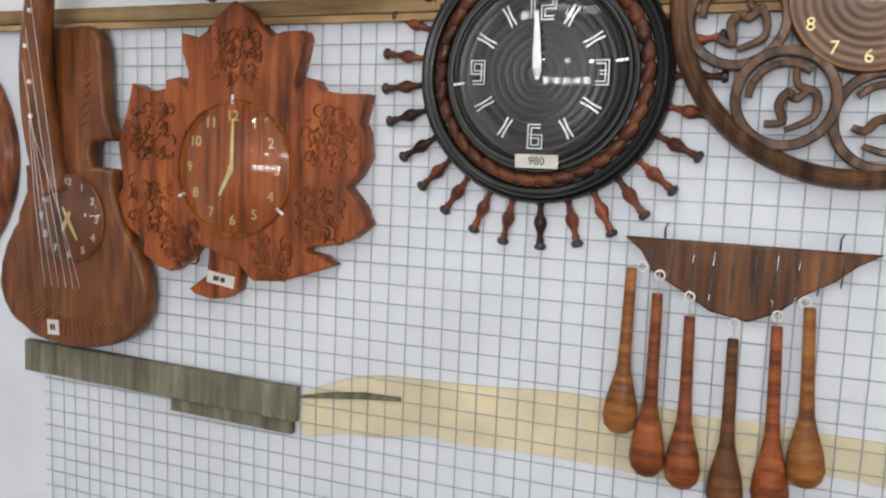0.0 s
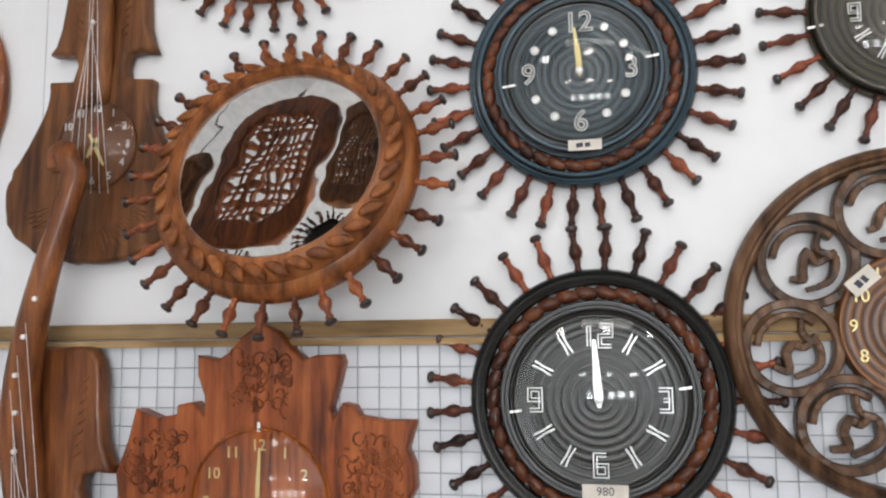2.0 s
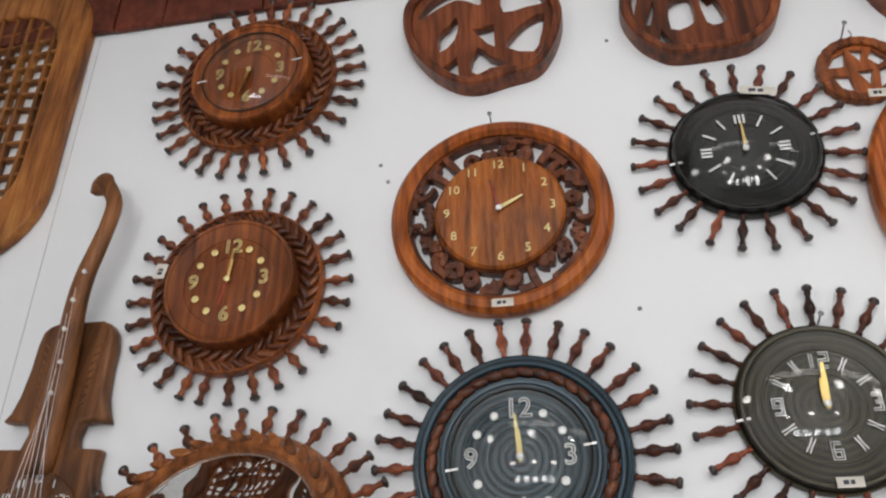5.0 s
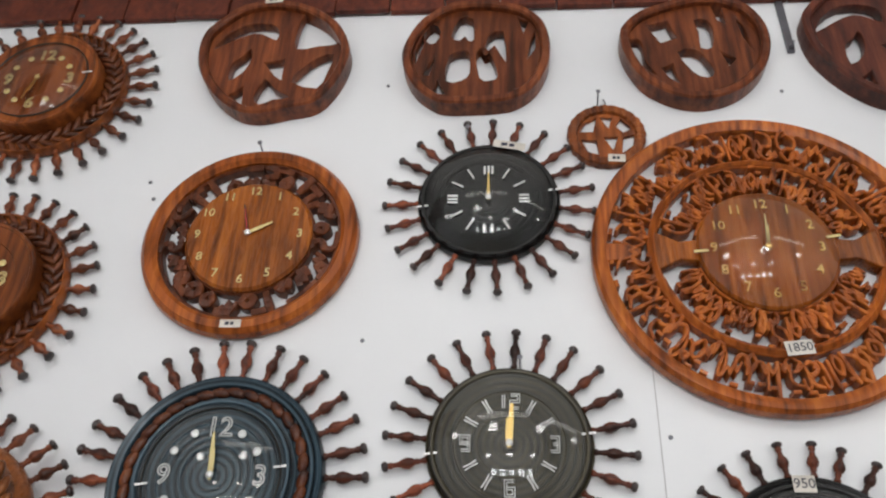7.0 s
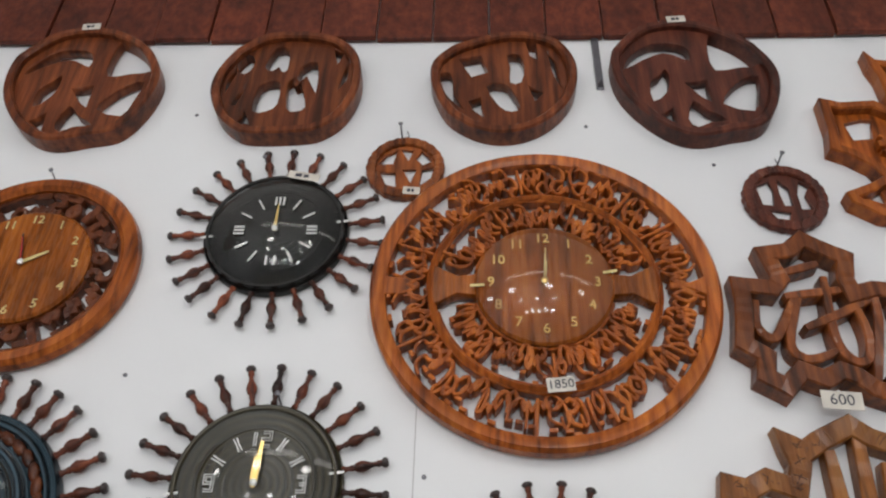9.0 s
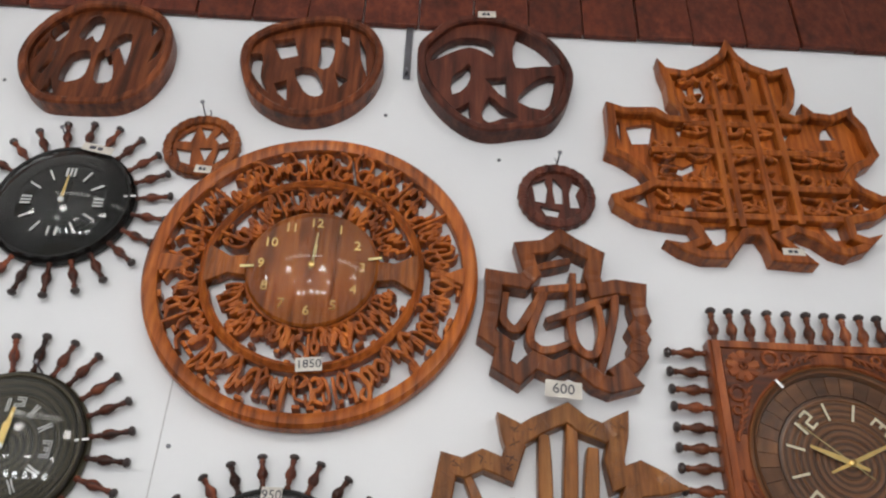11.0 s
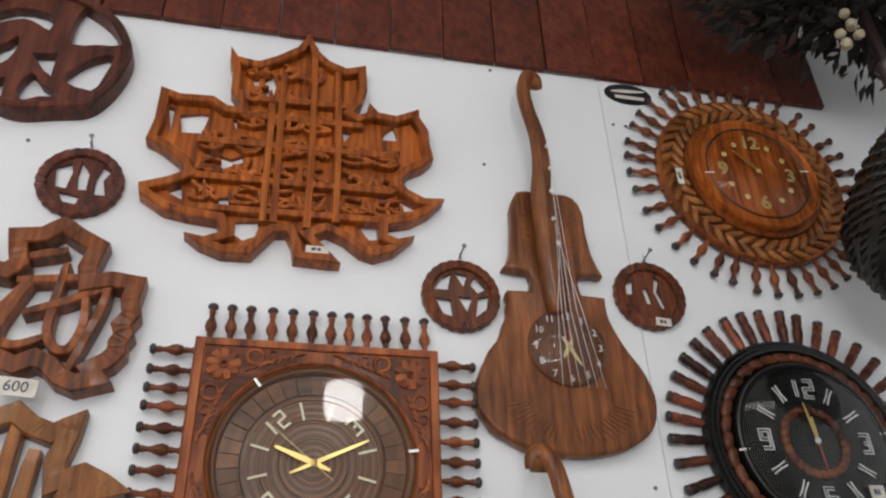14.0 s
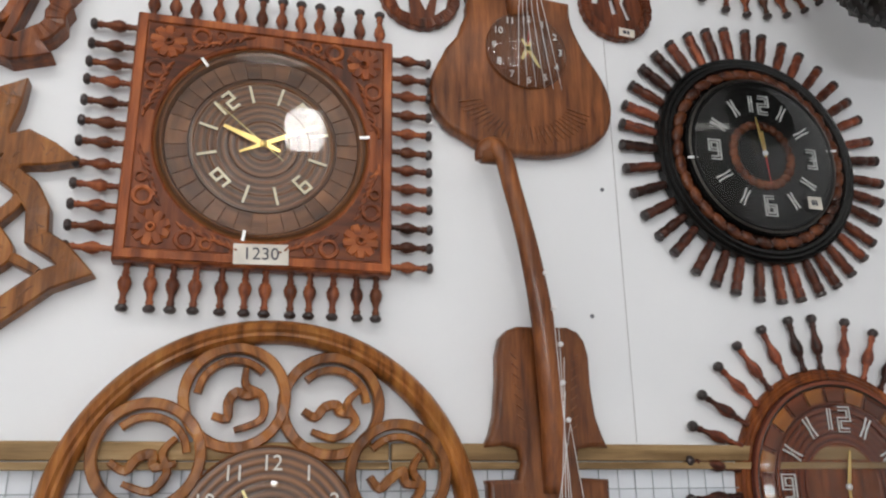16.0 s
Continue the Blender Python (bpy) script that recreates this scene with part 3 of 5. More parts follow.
GLYPHS = [
    [(0.5, 0.0), (0.48, 0.5), (0.52, 1.0)],
    [(0.0, 0.25), (0.3, 0.1), (0.6, 0.25), (0.65, 0.6), (0.4, 0.7), (0.3, 0.45)],
    [(0.0, 0.6), (0.1, 0.2), (0.5, 0.05), (0.9, 0.25), (0.95, 0.7)],
    [(0.0, 0.15), (0.25, 0.35), (0.45, 0.15), (0.7, 0.35), (1.0, 0.15)],
    [(0.1, 0.95), (0.5, 0.5), (0.9, 0.1)],
    [(0.9, 0.9), (0.3, 0.75), (0.2, 0.45), (0.6, 0.4), (0.9, 0.2), (0.4, 0.0), (0.0, 0.1)],
    [(0.2, 0.9), (0.8, 0.8)],
    [(0.2, 0.3), (0.5, 0.1), (0.85, 0.35), (0.5, 0.6), (0.15, 0.4), (0.3, 0.15)],
    [(-0.1, 0.75), (0.2, 0.45), (0.45, 0.62), (0.65, 0.3), (0.95, 0.5), (1.2, 0.2)],
    [(0.1, 0.2), (0.6, 0.3), (0.9, 0.6), (0.6, 0.95), (0.3, 0.8), (0.6, 0.65)],
]


def script_ring(r0, r1, count, width, depth, seed, base=0.0, a0=0.0, a1=360.0, reach=1.0):
    """A ring of pierced, interlaced carved strokes."""
    rng, d = random.Random(seed), ([], [])
    step = (a1 - a0) / count
    for k in range(count):
        g = GLYPHS[rng.choice((0, 1, 1, 2, 3, 5, 5, 7, 7, 8, 8, 9))]
        lift, tall, wide = rng.uniform(-0.02, 0.25), rng.uniform(0.6, 0.95), rng.uniform(0.9, 1.7)
        pts = [(a0 + (k + 0.5 + (u - 0.5) * wide * reach) * step, r0 + (r1 - r0) * min(1.02, lift + v * tall)) for u, v in g]
        pts = [(r * math.cos(radians(a)), r * math.sin(radians(a))) for a, r in pts]
        ribbon(d, smooth_line(pts, False, 4), width * rng.uniform(0.8, 1.25), depth * rng.uniform(0.8, 1.0), base=base, taper=0.25)
        if rng.random() < 0.45:
            a, r = radians(a0 + (k + rng.random()) * step), r0 + (r1 - r0) * rng.uniform(0.7, 0.98)
            ribbon(d, [(r * math.cos(a + s), r * math.sin(a + s)) for s in (-0.4 * radians(step), 0.4 * radians(step))], width, depth * 0.9, base=base)
    # thin base line that ties the strokes together
    for r in (r0 + (r1 - r0) * 0.03, r0 + (r1 - r0) * 0.97):
        ribbon(d, arc(r, a0, a1, max(12, int((a1 - a0) / 5))), width, depth * 0.8, base=base)
    return mesh_of(*d)


def carve(strokes, width, depth, base=0.0, taper=0.15, per=6):
    d = ([], [])
    for s in strokes:
        ribbon(d, smooth_line(s, False, per), width, depth, base=base, taper=taper)
    return mesh_of(*d)


def carve_parts(name, strokes, width, depth, mat, parent, base=0.0, taper=0.15, label=""):
    """Each carved stroke as a part of its own."""
    for k, st in enumerate(strokes):
        part(name, carve([st], width, depth + 0.0005 * (k % 5), base, taper), mat, parent, label)


def mirrored(half, wobble=0.0, seed=1):
    """A whole outline from its right half, top to bottom, with a little unevenness on the other side."""
    rng = random.Random(seed)
    left = [(-x + rng.uniform(-1, 1) * wobble, y + rng.uniform(-1, 1) * wobble) for x, y in reversed(half) if x > 0.004]
    return list(half) + left


def pointed(pts, bow=0.12, per=4):
    """Lets each edge of an outline sag, so that its corners become leaf tips."""
    out, n = [], len(pts)
    cx, cy = sum(p[0] for p in pts) / n, sum(p[1] for p in pts) / n
    for i in range(n):
        a, b = np.array(pts[i]), np.array(pts[(i + 1) % n])
        e = b - a
        nn = np.array((-e[1], e[0]))
        for k in range(per):
            t = k / per
            out.append(tuple(a + e * t + -nn * bow * 4 * t * (1 - t)))
    return out


def nail(x, z, length=0.03, spin=0.0):
    n = thing("nail", on_wall(x, z, 0, spin), "thin steel nail driven into the white wall", "nail", "nails in the wall")
    part("shank", sweep([(0, 0, -0.004), (0, 0.002, 0.01), (0, 0.006, length)], [0.0013] * 3, 6), STEEL, n)
    part("head", lathe([(0.0036, 0), (0.0038, 0.001), (0.002, 0.002)], 10), STEEL, n, m=pose(0, 0.006, length - 0.001))


# ---- fixtures of the wall ----
band = tagged(new("trim_top"), "red-brown vertical boards above the white wall", "wall trim", kind="structure")
plank = box(0.098, 0.012, TOP - 2.408, 0.002)
plank_mesh = bpy.data.meshes.new("board")
plank.to_mesh(plank_mesh)
plank.free()
for k in range(42):
    part("board", plank_mesh, BOARDS, band, m=pose(LEFT + 0.05 + 0.1 * k, -0.008 - 0.004 * (k % 3 == 0), (TOP + 2.408) / 2))
bat = tagged(new("trim_batten"), "pale wooden batten nailed along the top of the wire grid", "batten", kind="structure")
for a, b in ((LEFT, 0.35), (0.353, 1.62), (1.623, RIGHT)):
    part("lath", box(b - a, 0.012, 0.021, 0.002), BATTEN, bat, m=pose((a + b) / 2, -0.009, 1.2455))
    part("lip", box(b - a, 0.008, 0.009, 0.001), BATTEN, bat, m=pose((a + b) / 2, -0.013, 1.229))
for x, z0, z1 in ((0.551, 1.26, 1.9), (1.958, 1.26, 2.40), (0.60, 2.2, 2.40), (-0.782, 1.26, 2.40)):
    shell_part("trim_seam", box(0.0014, 0.0008, z1 - z0, 0, (x, -0.0004, (z0 + z1) / 2)), plain("seam_shadow", (0.5, 0.5, 0.51), 0.7), "thin joint between two wall panels", "panel joint")
shell_part("wall_lower_panel", box(RIGHT - LEFT - 0.01, 0.003, 1.236, 0, ((LEFT + RIGHT) / 2, -0.0015, 0.618)), plain("pale_blue_board", (0.685, 0.715, 0.765), 0.55, spread=0.07, scale=5), "pale blue-white board behind the wire grid", "wall panel")
grid = thing("wire_grid", pose(0, -0.009, 0), "square welded wire grid fixed to the wall", "wire grid")
CELL, G0, G1, GX0, GX1 = 0.0258, 0.36, 1.228, -0.797, 2.95
upright = sweep([(0, 0, z) for z in np.linspace(G0, G1, 4)], [0.00065] * 4, 5)
level = sweep([(x, 0, 0) for x in np.linspace(GX0, GX1, 6)], [0.00065] * 6, 5)
for k in range(int((GX1 - GX0) / CELL)):
    part("wire", upright, WIRE, grid, m=pose(GX0 + 0.01 + CELL * k + random.uniform(-1, 1) * 0.0012, 0, 0, 0, random.uniform(-0.15, 0.15), 0))
for k in range(int((G1 - G0) / CELL)):
    part("wire", level, WIRE, grid, m=pose(0, -0.0014, G0 + 0.012 + CELL * k + random.uniform(-1, 1) * 0.001, 0, random.uniform(-0.08, 0.08), 0))
sheet_mat = plain("yellowed_board", (0.64, 0.56, 0.38), 0.8, spread=0.2, scale=9, bump=0.2)
rng = random.Random(4)
edge = [(-0.325 + 0.06 * k, 0.772 - 0.055 * math.exp(-k * 0.9) + rng.uniform(-1, 1) * 0.004) for k in range(17)] + [(0.64 - 0.06 * k, 0.69 - 0.03 * (k > 13) * (k - 13) / 3 + rng.uniform(-1, 1) * 0.004 + 0.03 * (k < 6)) for k in range(17)]
torn = thing("torn_board", pose(0, -0.0034, 0), "torn strip of yellowed card behind the wire grid", "card")
part("card", slab(smooth_line(edge, True, 3), 0.0035, 0.0008), sheet_mat, torn, m=pose(0, 0, 0, 90, 0, 0))
greywood = wood("grey_weathered_wood", (0.09, 0.085, 0.06), (0.16, 0.15, 0.105), (0.24, 0.23, 0.17), rough=0.6, coat=0)
rail = thing("grey_rail", on_wall(-0.578, 0.711, 0.012, -1.0), "weathered grey-green wooden rail in front of the grid", "rail")
part("upper_lath", box(0.505, 0.05, 0.014, 0.002), greywood, rail)
part("lower_lath", box(0.21, 0.022, 0.01, 0.002), greywood, rail, m=pose(0.14, -0.034, -0.002))
twig = thing("twig", pose(-0.245, -0.012, 0.73, 0, 0, 0), "short dark twig caught in the wire grid", "twig")
part("stem", sweep([(-0.075, 0, -0.012), (-0.03, 0.001, -0.004), (0.02, 0, 0.003), (0.075, 0, 0.006)], [0.002, 0.0045, 0.005, 0.003], 7), greywood, twig)
for x, z in ((-0.201, 2.003), (0.158, 1.754), (-0.214, 2.036), (0.159, 2.235), (0.564, 1.619), (0.996, 2.119), (0.805, 2.202), (1.717, 2.171), (1.936, 1.619), (1.742, 2.398), (1.906, 1.429), (1.975, 2.30), (2.0, 2.30), (-0.566, 1.905), (-0.56, 1.86)):
    hole = tagged(part("nail_hole", lathe([(0.0032, 0), (0.003, 0.0012), (0.0012, 0.0016)], 9), STEEL, None, m=on_wall(x, z, 0.0)), "small dark nail stub in the white wall", "nail", "nail stubs in the wall")
for x, z, s in ((-0.034, 2.085, 3), (0.508, 2.178, 6), (1.09, 2.112, -12), (1.664, 1.975, -16), (1.982, 2.0, -18), (0.376, 1.71, 5), (0.30, 2.11, 12)):
    nail(x, z, 0.03, s)
bracket = thing("wall_hook", on_wall(0.835, 2.36, 0.0), "dark steel hook strip below the red boards", "hook")
part("strip", box(0.012, 0.15, 0.006, 0.001), STEEL, bracket, m=pose(0, 0, 0.004))
part("hook", sweep([(0, -0.06, 0.004), (0, -0.072, 0.014), (0, -0.066, 0.022)], [0.003] * 3, 7), STEEL, bracket)
sticker = thing("sticker", on_wall(2.017, 2.381, 0.0008), "black oval sticker with a white mark on the wall", "sticker")
part("backing", slab([(0.049 * math.cos(a), 0.026 * math.sin(a)) for a in np.linspace(0, 2 * math.pi, 33)[:-1]], 0.0012, 0.0003), plain("sticker_black", (0.015, 0.015, 0.018), 0.35), sticker)
part("mark", slab([(0.036 * math.cos(a), 0.004 * math.sin(a)) for a in np.linspace(0, 2 * math.pi, 17)[:-1]], 0.0006, 0.0001, 0.0012), PAPER, sticker, m=pose(0, 0.008, 0, 0, 0, 6))
part("mark", box(0.06, 0.008, 0.0006, 0), PAPER, sticker, m=pose(0.002, -0.008, 0.0014))


# ---- mirror with spindles ----
def mirror_burst(x, z, R, Rt, n):
    root = thing("sunburst_mirror", on_wall(x, z, 0.063) @ pose(0, 0, 0, -19), "round wall mirror in a brown carved sunburst frame, leaning", "mirror")
    part("frame", lathe([(R * 0.74, 0.0), (R * 0.98, 0.0), (R, 0.01), (R * 0.99, 0.02), (R * 0.95, 0.028), (R * 0.915, 0.031), (R * 0.905, 0.035), (R * 0.86, 0.043), (R * 0.81, 0.05), (R * 0.77, 0.051), (R * 0.75, 0.047), (R * 0.74, 0.038), (R * 0.74, 0.0)], 80), FRAMEWOOD, root)
    wedge = smooth_line([(-0.017, 0.0), (-0.007, 0.0075), (0.007, 0.006), (0.018, -0.002), (0.005, -0.0065), (-0.01, -0.005)], True, 3)
    leaf = slab(wedge, 0.011, 0.004)
    for k in range(36):
        part("leaf_bead", leaf, FRAMEWOOD, root, m=polar(R * 0.855, 10 * k, 0.0405, 58))
    m, nt, b, N, L = nodes_of("mirror_silver")
    b.inputs["Base Color"].default_value, b.inputs["Metallic"].default_value, b.inputs["Roughness"].default_value = (0.85, 0.87, 0.86, 1), 1.0, 0.015
    ripple, bump = N("ShaderNodeTexNoise"), N("ShaderNodeBump")
    ripple.inputs["Scale"].default_value, ripple.inputs["Detail"].default_value = 22, 1
    bump.inputs["Strength"].default_value, bump.inputs["Distance"].default_value = 0.07, 0.004
    place = N("ShaderNodeTexCoord")
    L(place.outputs["Object"], ripple.inputs["Vector"])
    L(ripple.outputs["Fac"], bump.inputs["Height"])
    L(bump.outputs["Normal"], b.inputs["Normal"])
    part("mirror_glass", lathe([(R * 0.745, 0.02), (R * 0.745, 0.04), (0.001, 0.0405)], 64), m, root, "clear silvered glass")
    spindles(root, n, R * 0.985, Rt, 0.014, 3, material=TURNED_LIGHT, fat=0.0085)


mirror_burst(-0.372, 1.434, 0.173, 0.219, 31)


# ---- carved round clocks ----
def oval_clock(x, z):
    root = thing("carved_clock", on_wall(x, z), "round carved wooden clock with pierced figures round the dial", "wall clock")
    R = 0.165
    part("rim", lathe([(R * 0.83, 0.0), (R * 0.97, 0.0), (R, 0.008), (R * 0.99, 0.02), (R * 0.95, 0.027), (R * 0.88, 0.027), (R * 0.84, 0.021), (R * 0.83, 0.0)], 72), ORANGE, root)
    part("fretwork", script_ring(0.092, 0.14, 24, 0.012, 0.02, 12, reach=0.6), RUSSET, root, "pierced carved figures")
    part("dial", lathe([(0.096, 0.0), (0.096, 0.022), (0.092, 0.026), (0.001, 0.026)], 64), HONEY, root)
    numerals(root, "figures", 0.078, 0.027, PALEGOLD, size=0.02)
    hand(root, "hour_hand", 0.04, 0.006, 62, 0.03, PALEGOLD)
    hand(root, "minute_hand", 0.052, 0.004, -14, 0.0305, TIP)
    hand(root, "second_hand", 0.045, 0.0016, -14, 0.0315, REDPLASTIC)
    hub(root, 0.03, SILVER)
    price_tag(root, 0.0, -0.15, 0.0275, 0.03, 0.012)


oval_clock(-0.025, 1.917)


def fan(side, r0, r1, w0, w1):
    return [(side * r0, -w0), (side * (r0 + r1) / 2, -w0 * 0.8), (side * r1, -w1), (side * r1, w1), (side * (r0 + r1) / 2, w0 * 0.8), (side * r0, w0)][:: int(side)]


def big_clock(x, z):
    root = thing("fretwork_clock", on_wall(x, z), "large round clock with two rings of pierced carved lettering", "wall clock")
    R = 0.242
    for name, r, w in (("outer_rim", R, 0.022), ("inner_rim", 0.162, 0.011)):
        part(name, lathe([(r - w, 0.002), (r - 0.003, 0.002), (r, 0.008), (r - 0.001, 0.022), (r - 0.006, 0.0275), (r - w * 0.6, 0.0275), (r - w, 0.023), (r - w, 0.002)], 96), ORANGE, root)
    part("outer_fretwork", script_ring(0.158, 0.224, 104, 0.006, 0.022, 5, 0.003, reach=1.3), ORANGE, root, "pierced carved lettering")
    for a0, a1, s in ((16, 164, 7), (196, 344, 8)):
        part("inner_fretwork", script_ring(0.095, 0.153, 37, 0.006, 0.022, s, 0.003, a0, a1, reach=1.25), ORANGE, root, "pierced carved lettering")
    for s in (-1, 1):
        part("wing", slab(fan(s, 0.085, 0.155, 0.018, 0.034), 0.022, 0.002, 0.004), HONEY, root)
        part("leaf", slab(fan(s, 0.222, 0.172, 0.016, 0.005) if s < 0 else fan(s, 0.172, 0.222, 0.005, 0.016), 0.02, 0.002, 0.004), ORANGE, root)
    part("dial", lathe([(0.096, 0.003), (0.096, 0.026), (0.093, 0.03), (0.001, 0.03)], 64), HONEY, root)
    numerals(root, "figures", 0.073, 0.031, GOLD, size=0.021)
    for a in hands_of(8, 4, None, 0.055, PALEGOLD, 0.003):
        hand(root, *a[:4], 0.034, a[4])
    hub(root, 0.034, GOLD)
    add_dome(root, 0.093, 0.028, 0.031)
    for a in (10, 184):
        part("glass_clip", box(0.02, 0.004, 0.0014, 0.0003), PALEGOLD, root, m=polar(0.092, a, 0.033))
    price_tag(root, 0.014, -0.153, 0.03, 0.036, 0.02, "1850", 6)


big_clock(0.721, 1.883)


def medallion_ring(x, z, R, count, start, r_at, r_med, dial_r, label, mat, words_mat, seed):
    """A broad ring clock with small pierced medallions round the dial."""
    root = thing("medallion_clock", on_wall(x, z), label, "wall clock", "ring clocks over the wire grid")
    part("rim", lathe([(R * 0.89, 0.006), (R * 0.97, 0.004), (R, 0.012), (R * 0.995, 0.022), (R * 0.97, 0.031), (R * 0.945, 0.0335), (R * 0.93, 0.03), (R * 0.915, 0.031), (R * 0.9, 0.027), (R * 0.89, 0.02), (R * 0.89, 0.006)], 96), mat, root)
    rng = random.Random(seed)
    for k in range(count):
        a = start + 360 * k / count
        d = ([], [])
        ribbon(d, circle(r_med, 40), r_med * 0.22, 0.016, True)
        e = r_med * 0.78
        ribbon(d, smooth_line(arc(e * 0.95, 25, 155, 6), False, 3), r_med * 0.16, 0.014)
        g = [(-0.7, -0.35), (-0.35, -0.5), (-0.2, -0.1), (0.1, 0.15), (0.3, -0.1), (0.75, 0.0)]
        ribbon(d, smooth_line([(u * e * rng.uniform(0.8, 1.1), v * e + rng.uniform(-0.1, 0.1) * e) for u, v in g], False, 4), r_med * 0.2, 0.014, taper=0.3)
        g = [(0.55, 0.65), (0.4, 0.2), (0.75, -0.2), (0.45, -0.75), (-0.3, -0.8)]
        ribbon(d, smooth_line([(u * e * rng.uniform(0.8, 1.1), v * e) for u, v in g], False, 4), r_med * 0.17, 0.014, taper=0.3)
        part("medallion", mesh_of(*d), mat, root, "pierced carved medallion", m=pose(r_at * math.cos(radians(a)), r_at * math.sin(radians(a)), 0.007 + 0.0016 * (k % 3), 0, 0, rng.uniform(-25, 25)))
    part("dial", lathe([(dial_r, 0.006), (dial_r, 0.024), (dial_r * 0.97, 0.028), (dial_r * 0.9, 0.0275), (0.001, 0.026)], 64), RINGWOOD, root)
    numerals(root, "figures", dial_r * 0.8, 0.029, words_mat, size=dial_r * 0.24)
    for a in hands_of(100, 330, 100, dial_r * 0.6, PALEGOLD, 0.005):
        hand(root, *a[:4], 0.031, a[4])
    hub(root, 0.031, SILVER)
    add_dome(root, dial_r * 0.62, 0.012, 0.029)
    return root


ring_a = medallion_ring(0.345, 1.240, 0.202, 8, 145, 0.131, 0.05, 0.082, "dull brown ring clock with pierced medallions and yellow figures", SMOKED, PALEGOLD, 3)
price_tag(ring_a, -0.055, 0.05, 0.034, 0.034, 0.02, "", 40)
medallion_ring(1.481, 1.147, 0.254, 9, 66, 0.166, 0.058, 0.105, "large brown ring clock with pierced medallions and pale figures", TAN, PAPER, 9)


# ---- pierced plaques ----
def inset(pts, off):
    """A closed outline, drawn anticlockwise or not, moved inwards by off."""
    P = np.array([q[:2] for q in pts], float)
    after = np.roll(P, -1, 0) - P
    after /= np.maximum(np.linalg.norm(after, axis=1, keepdims=True), 1e-9)
    T = after + np.roll(after, 1, 0)
    T /= np.maximum(np.linalg.norm(T, axis=1, keepdims=True), 1e-9)
    nxt = np.roll(P, -1, 0)
    turn = 1 if (P[:, 0] * nxt[:, 1] - nxt[:, 0] * P[:, 1]).sum() > 0 else -1
    return [tuple(q) for q in P + turn * off * np.stack([-T[:, 1], T[:, 0]], 1)]


def taller(holes, low, high):
    """Openings with their lower edges moved up by low and their upper edges by high."""
    out = []
    for h in holes:
        v0, v1 = min(p[1] for p in h), max(p[1] for p in h)
        out.append([(u, v + low + (high - low) * (v - v0) / (v1 - v0)) for u, v in h])
    return out


def kept_inside(holes, edge, margin):
    """Openings widened a little, and held a margin inside the outline."""
    ang = np.array([math.atan2(v, u) for u, v in edge])
    order = np.argsort(ang)
    far = np.array([math.hypot(u, v) for u, v in edge])[order]
    out = []
    for h in holes:
        cx, cy = sum(p[0] for p in h) / len(h), sum(p[1] for p in h) / len(h)
        grown = []
        for u, v in h:
            u, v = cx + (u - cx) * 1.12, cy + (v - cy) * 1.08
            r, a = math.hypot(u, v), math.atan2(v, u)
            k = min(1, (float(np.interp(a, ang[order], far, period=2 * math.pi)) - margin) / max(r, 1e-6))
            grown.append((u * k, v * k))
        out.append(grown)
    return out


def plaque(x, z, outline, holes, mat, label, tag=None):
    """A thick board of that outline, pierced right through, with a raised carved line round each opening."""
    root = thing("pierced_plaque", on_wall(x, z), label, "wall plaque", "pierced plaques under the red boards")
    edge = [tuple(q) for q in smooth_line(outline, True, 4)]
    gaps = [[tuple(q) for q in smooth_line(h, True, 2)] if len(h) > 4 else h for h in kept_inside(taller(holes, 0.007, 0.022), edge, 0.014)]
    part("board", slab(inset(edge, 0.004), 0.02, 0.0015, 0.002, gaps), mat, root)
    d = ([], [])
    ribbon(d, inset(edge, 0.0075), 0.015, 0.034, True, chamfer=0.004)
    part("rim", mesh_of(*d), mat, root, "thick rounded rim")
    if tag:
        price_tag(root, tag[0], tag[1], 0.037, 0.032, 0.015, "", 4)


FIGURE_EDGE = [(-0.119, 0.039), (-0.1, 0.077), (-0.062, 0.116), (-0.013, 0.13), (0.04, 0.124), (0.087, 0.1), (0.124, 0.064), (0.148, 0.01), (0.145, -0.04), (0.126, -0.09), (0.1, -0.121), (0.055, -0.132), (0.006, -0.142), (-0.035, -0.13), (-0.078, -0.09), (-0.112, -0.03)]
FIGURE = [
    [(-0.09, 0.015), (-0.077, 0.037), (-0.045, 0.056), (-0.004, 0.055), (0.009, 0.044), (0.008, 0.028), (-0.008, 0.035), (-0.03, 0.041), (-0.06, 0.03)],
    [(0.051, 0.044), (0.059, 0.076), (0.085, 0.079), (0.106, 0.057), (0.128, 0.022), (0.09, 0.015), (0.056, 0.011)],
    [(-0.055, -0.06), (-0.056, -0.031), (-0.041, -0.018), (-0.031, -0.006), (-0.027, -0.021), (-0.034, -0.045)],
    [(0.001, -0.036), (0.034, -0.032), (0.034, -0.064), (0.023, -0.058)],
    [(0.058, -0.072), (0.07, -0.05), (0.093, -0.031), (0.117, -0.025), (0.11, -0.06), (0.098, -0.084)],
    [(-0.05, -0.105), (-0.029, -0.094), (-0.026, -0.118)],
    [(-0.004, -0.107), (0.008, -0.08), (0.025, -0.095), (0.051, -0.109), (0.026, -0.112), (0.007, -0.119)],
]
BOWL_EDGE = [(-0.115, -0.045), (-0.119, -0.008), (-0.11, 0.028), (-0.088, 0.07), (-0.045, 0.105), (0.004, 0.112), (0.055, 0.106), (0.096, 0.087), (0.122, 0.051), (0.131, 0.002), (0.126, -0.046), (0.107, -0.09), (0.079, -0.117), (0.045, -0.128), (-0.037, -0.13), (-0.068, -0.117), (-0.096, -0.088)]
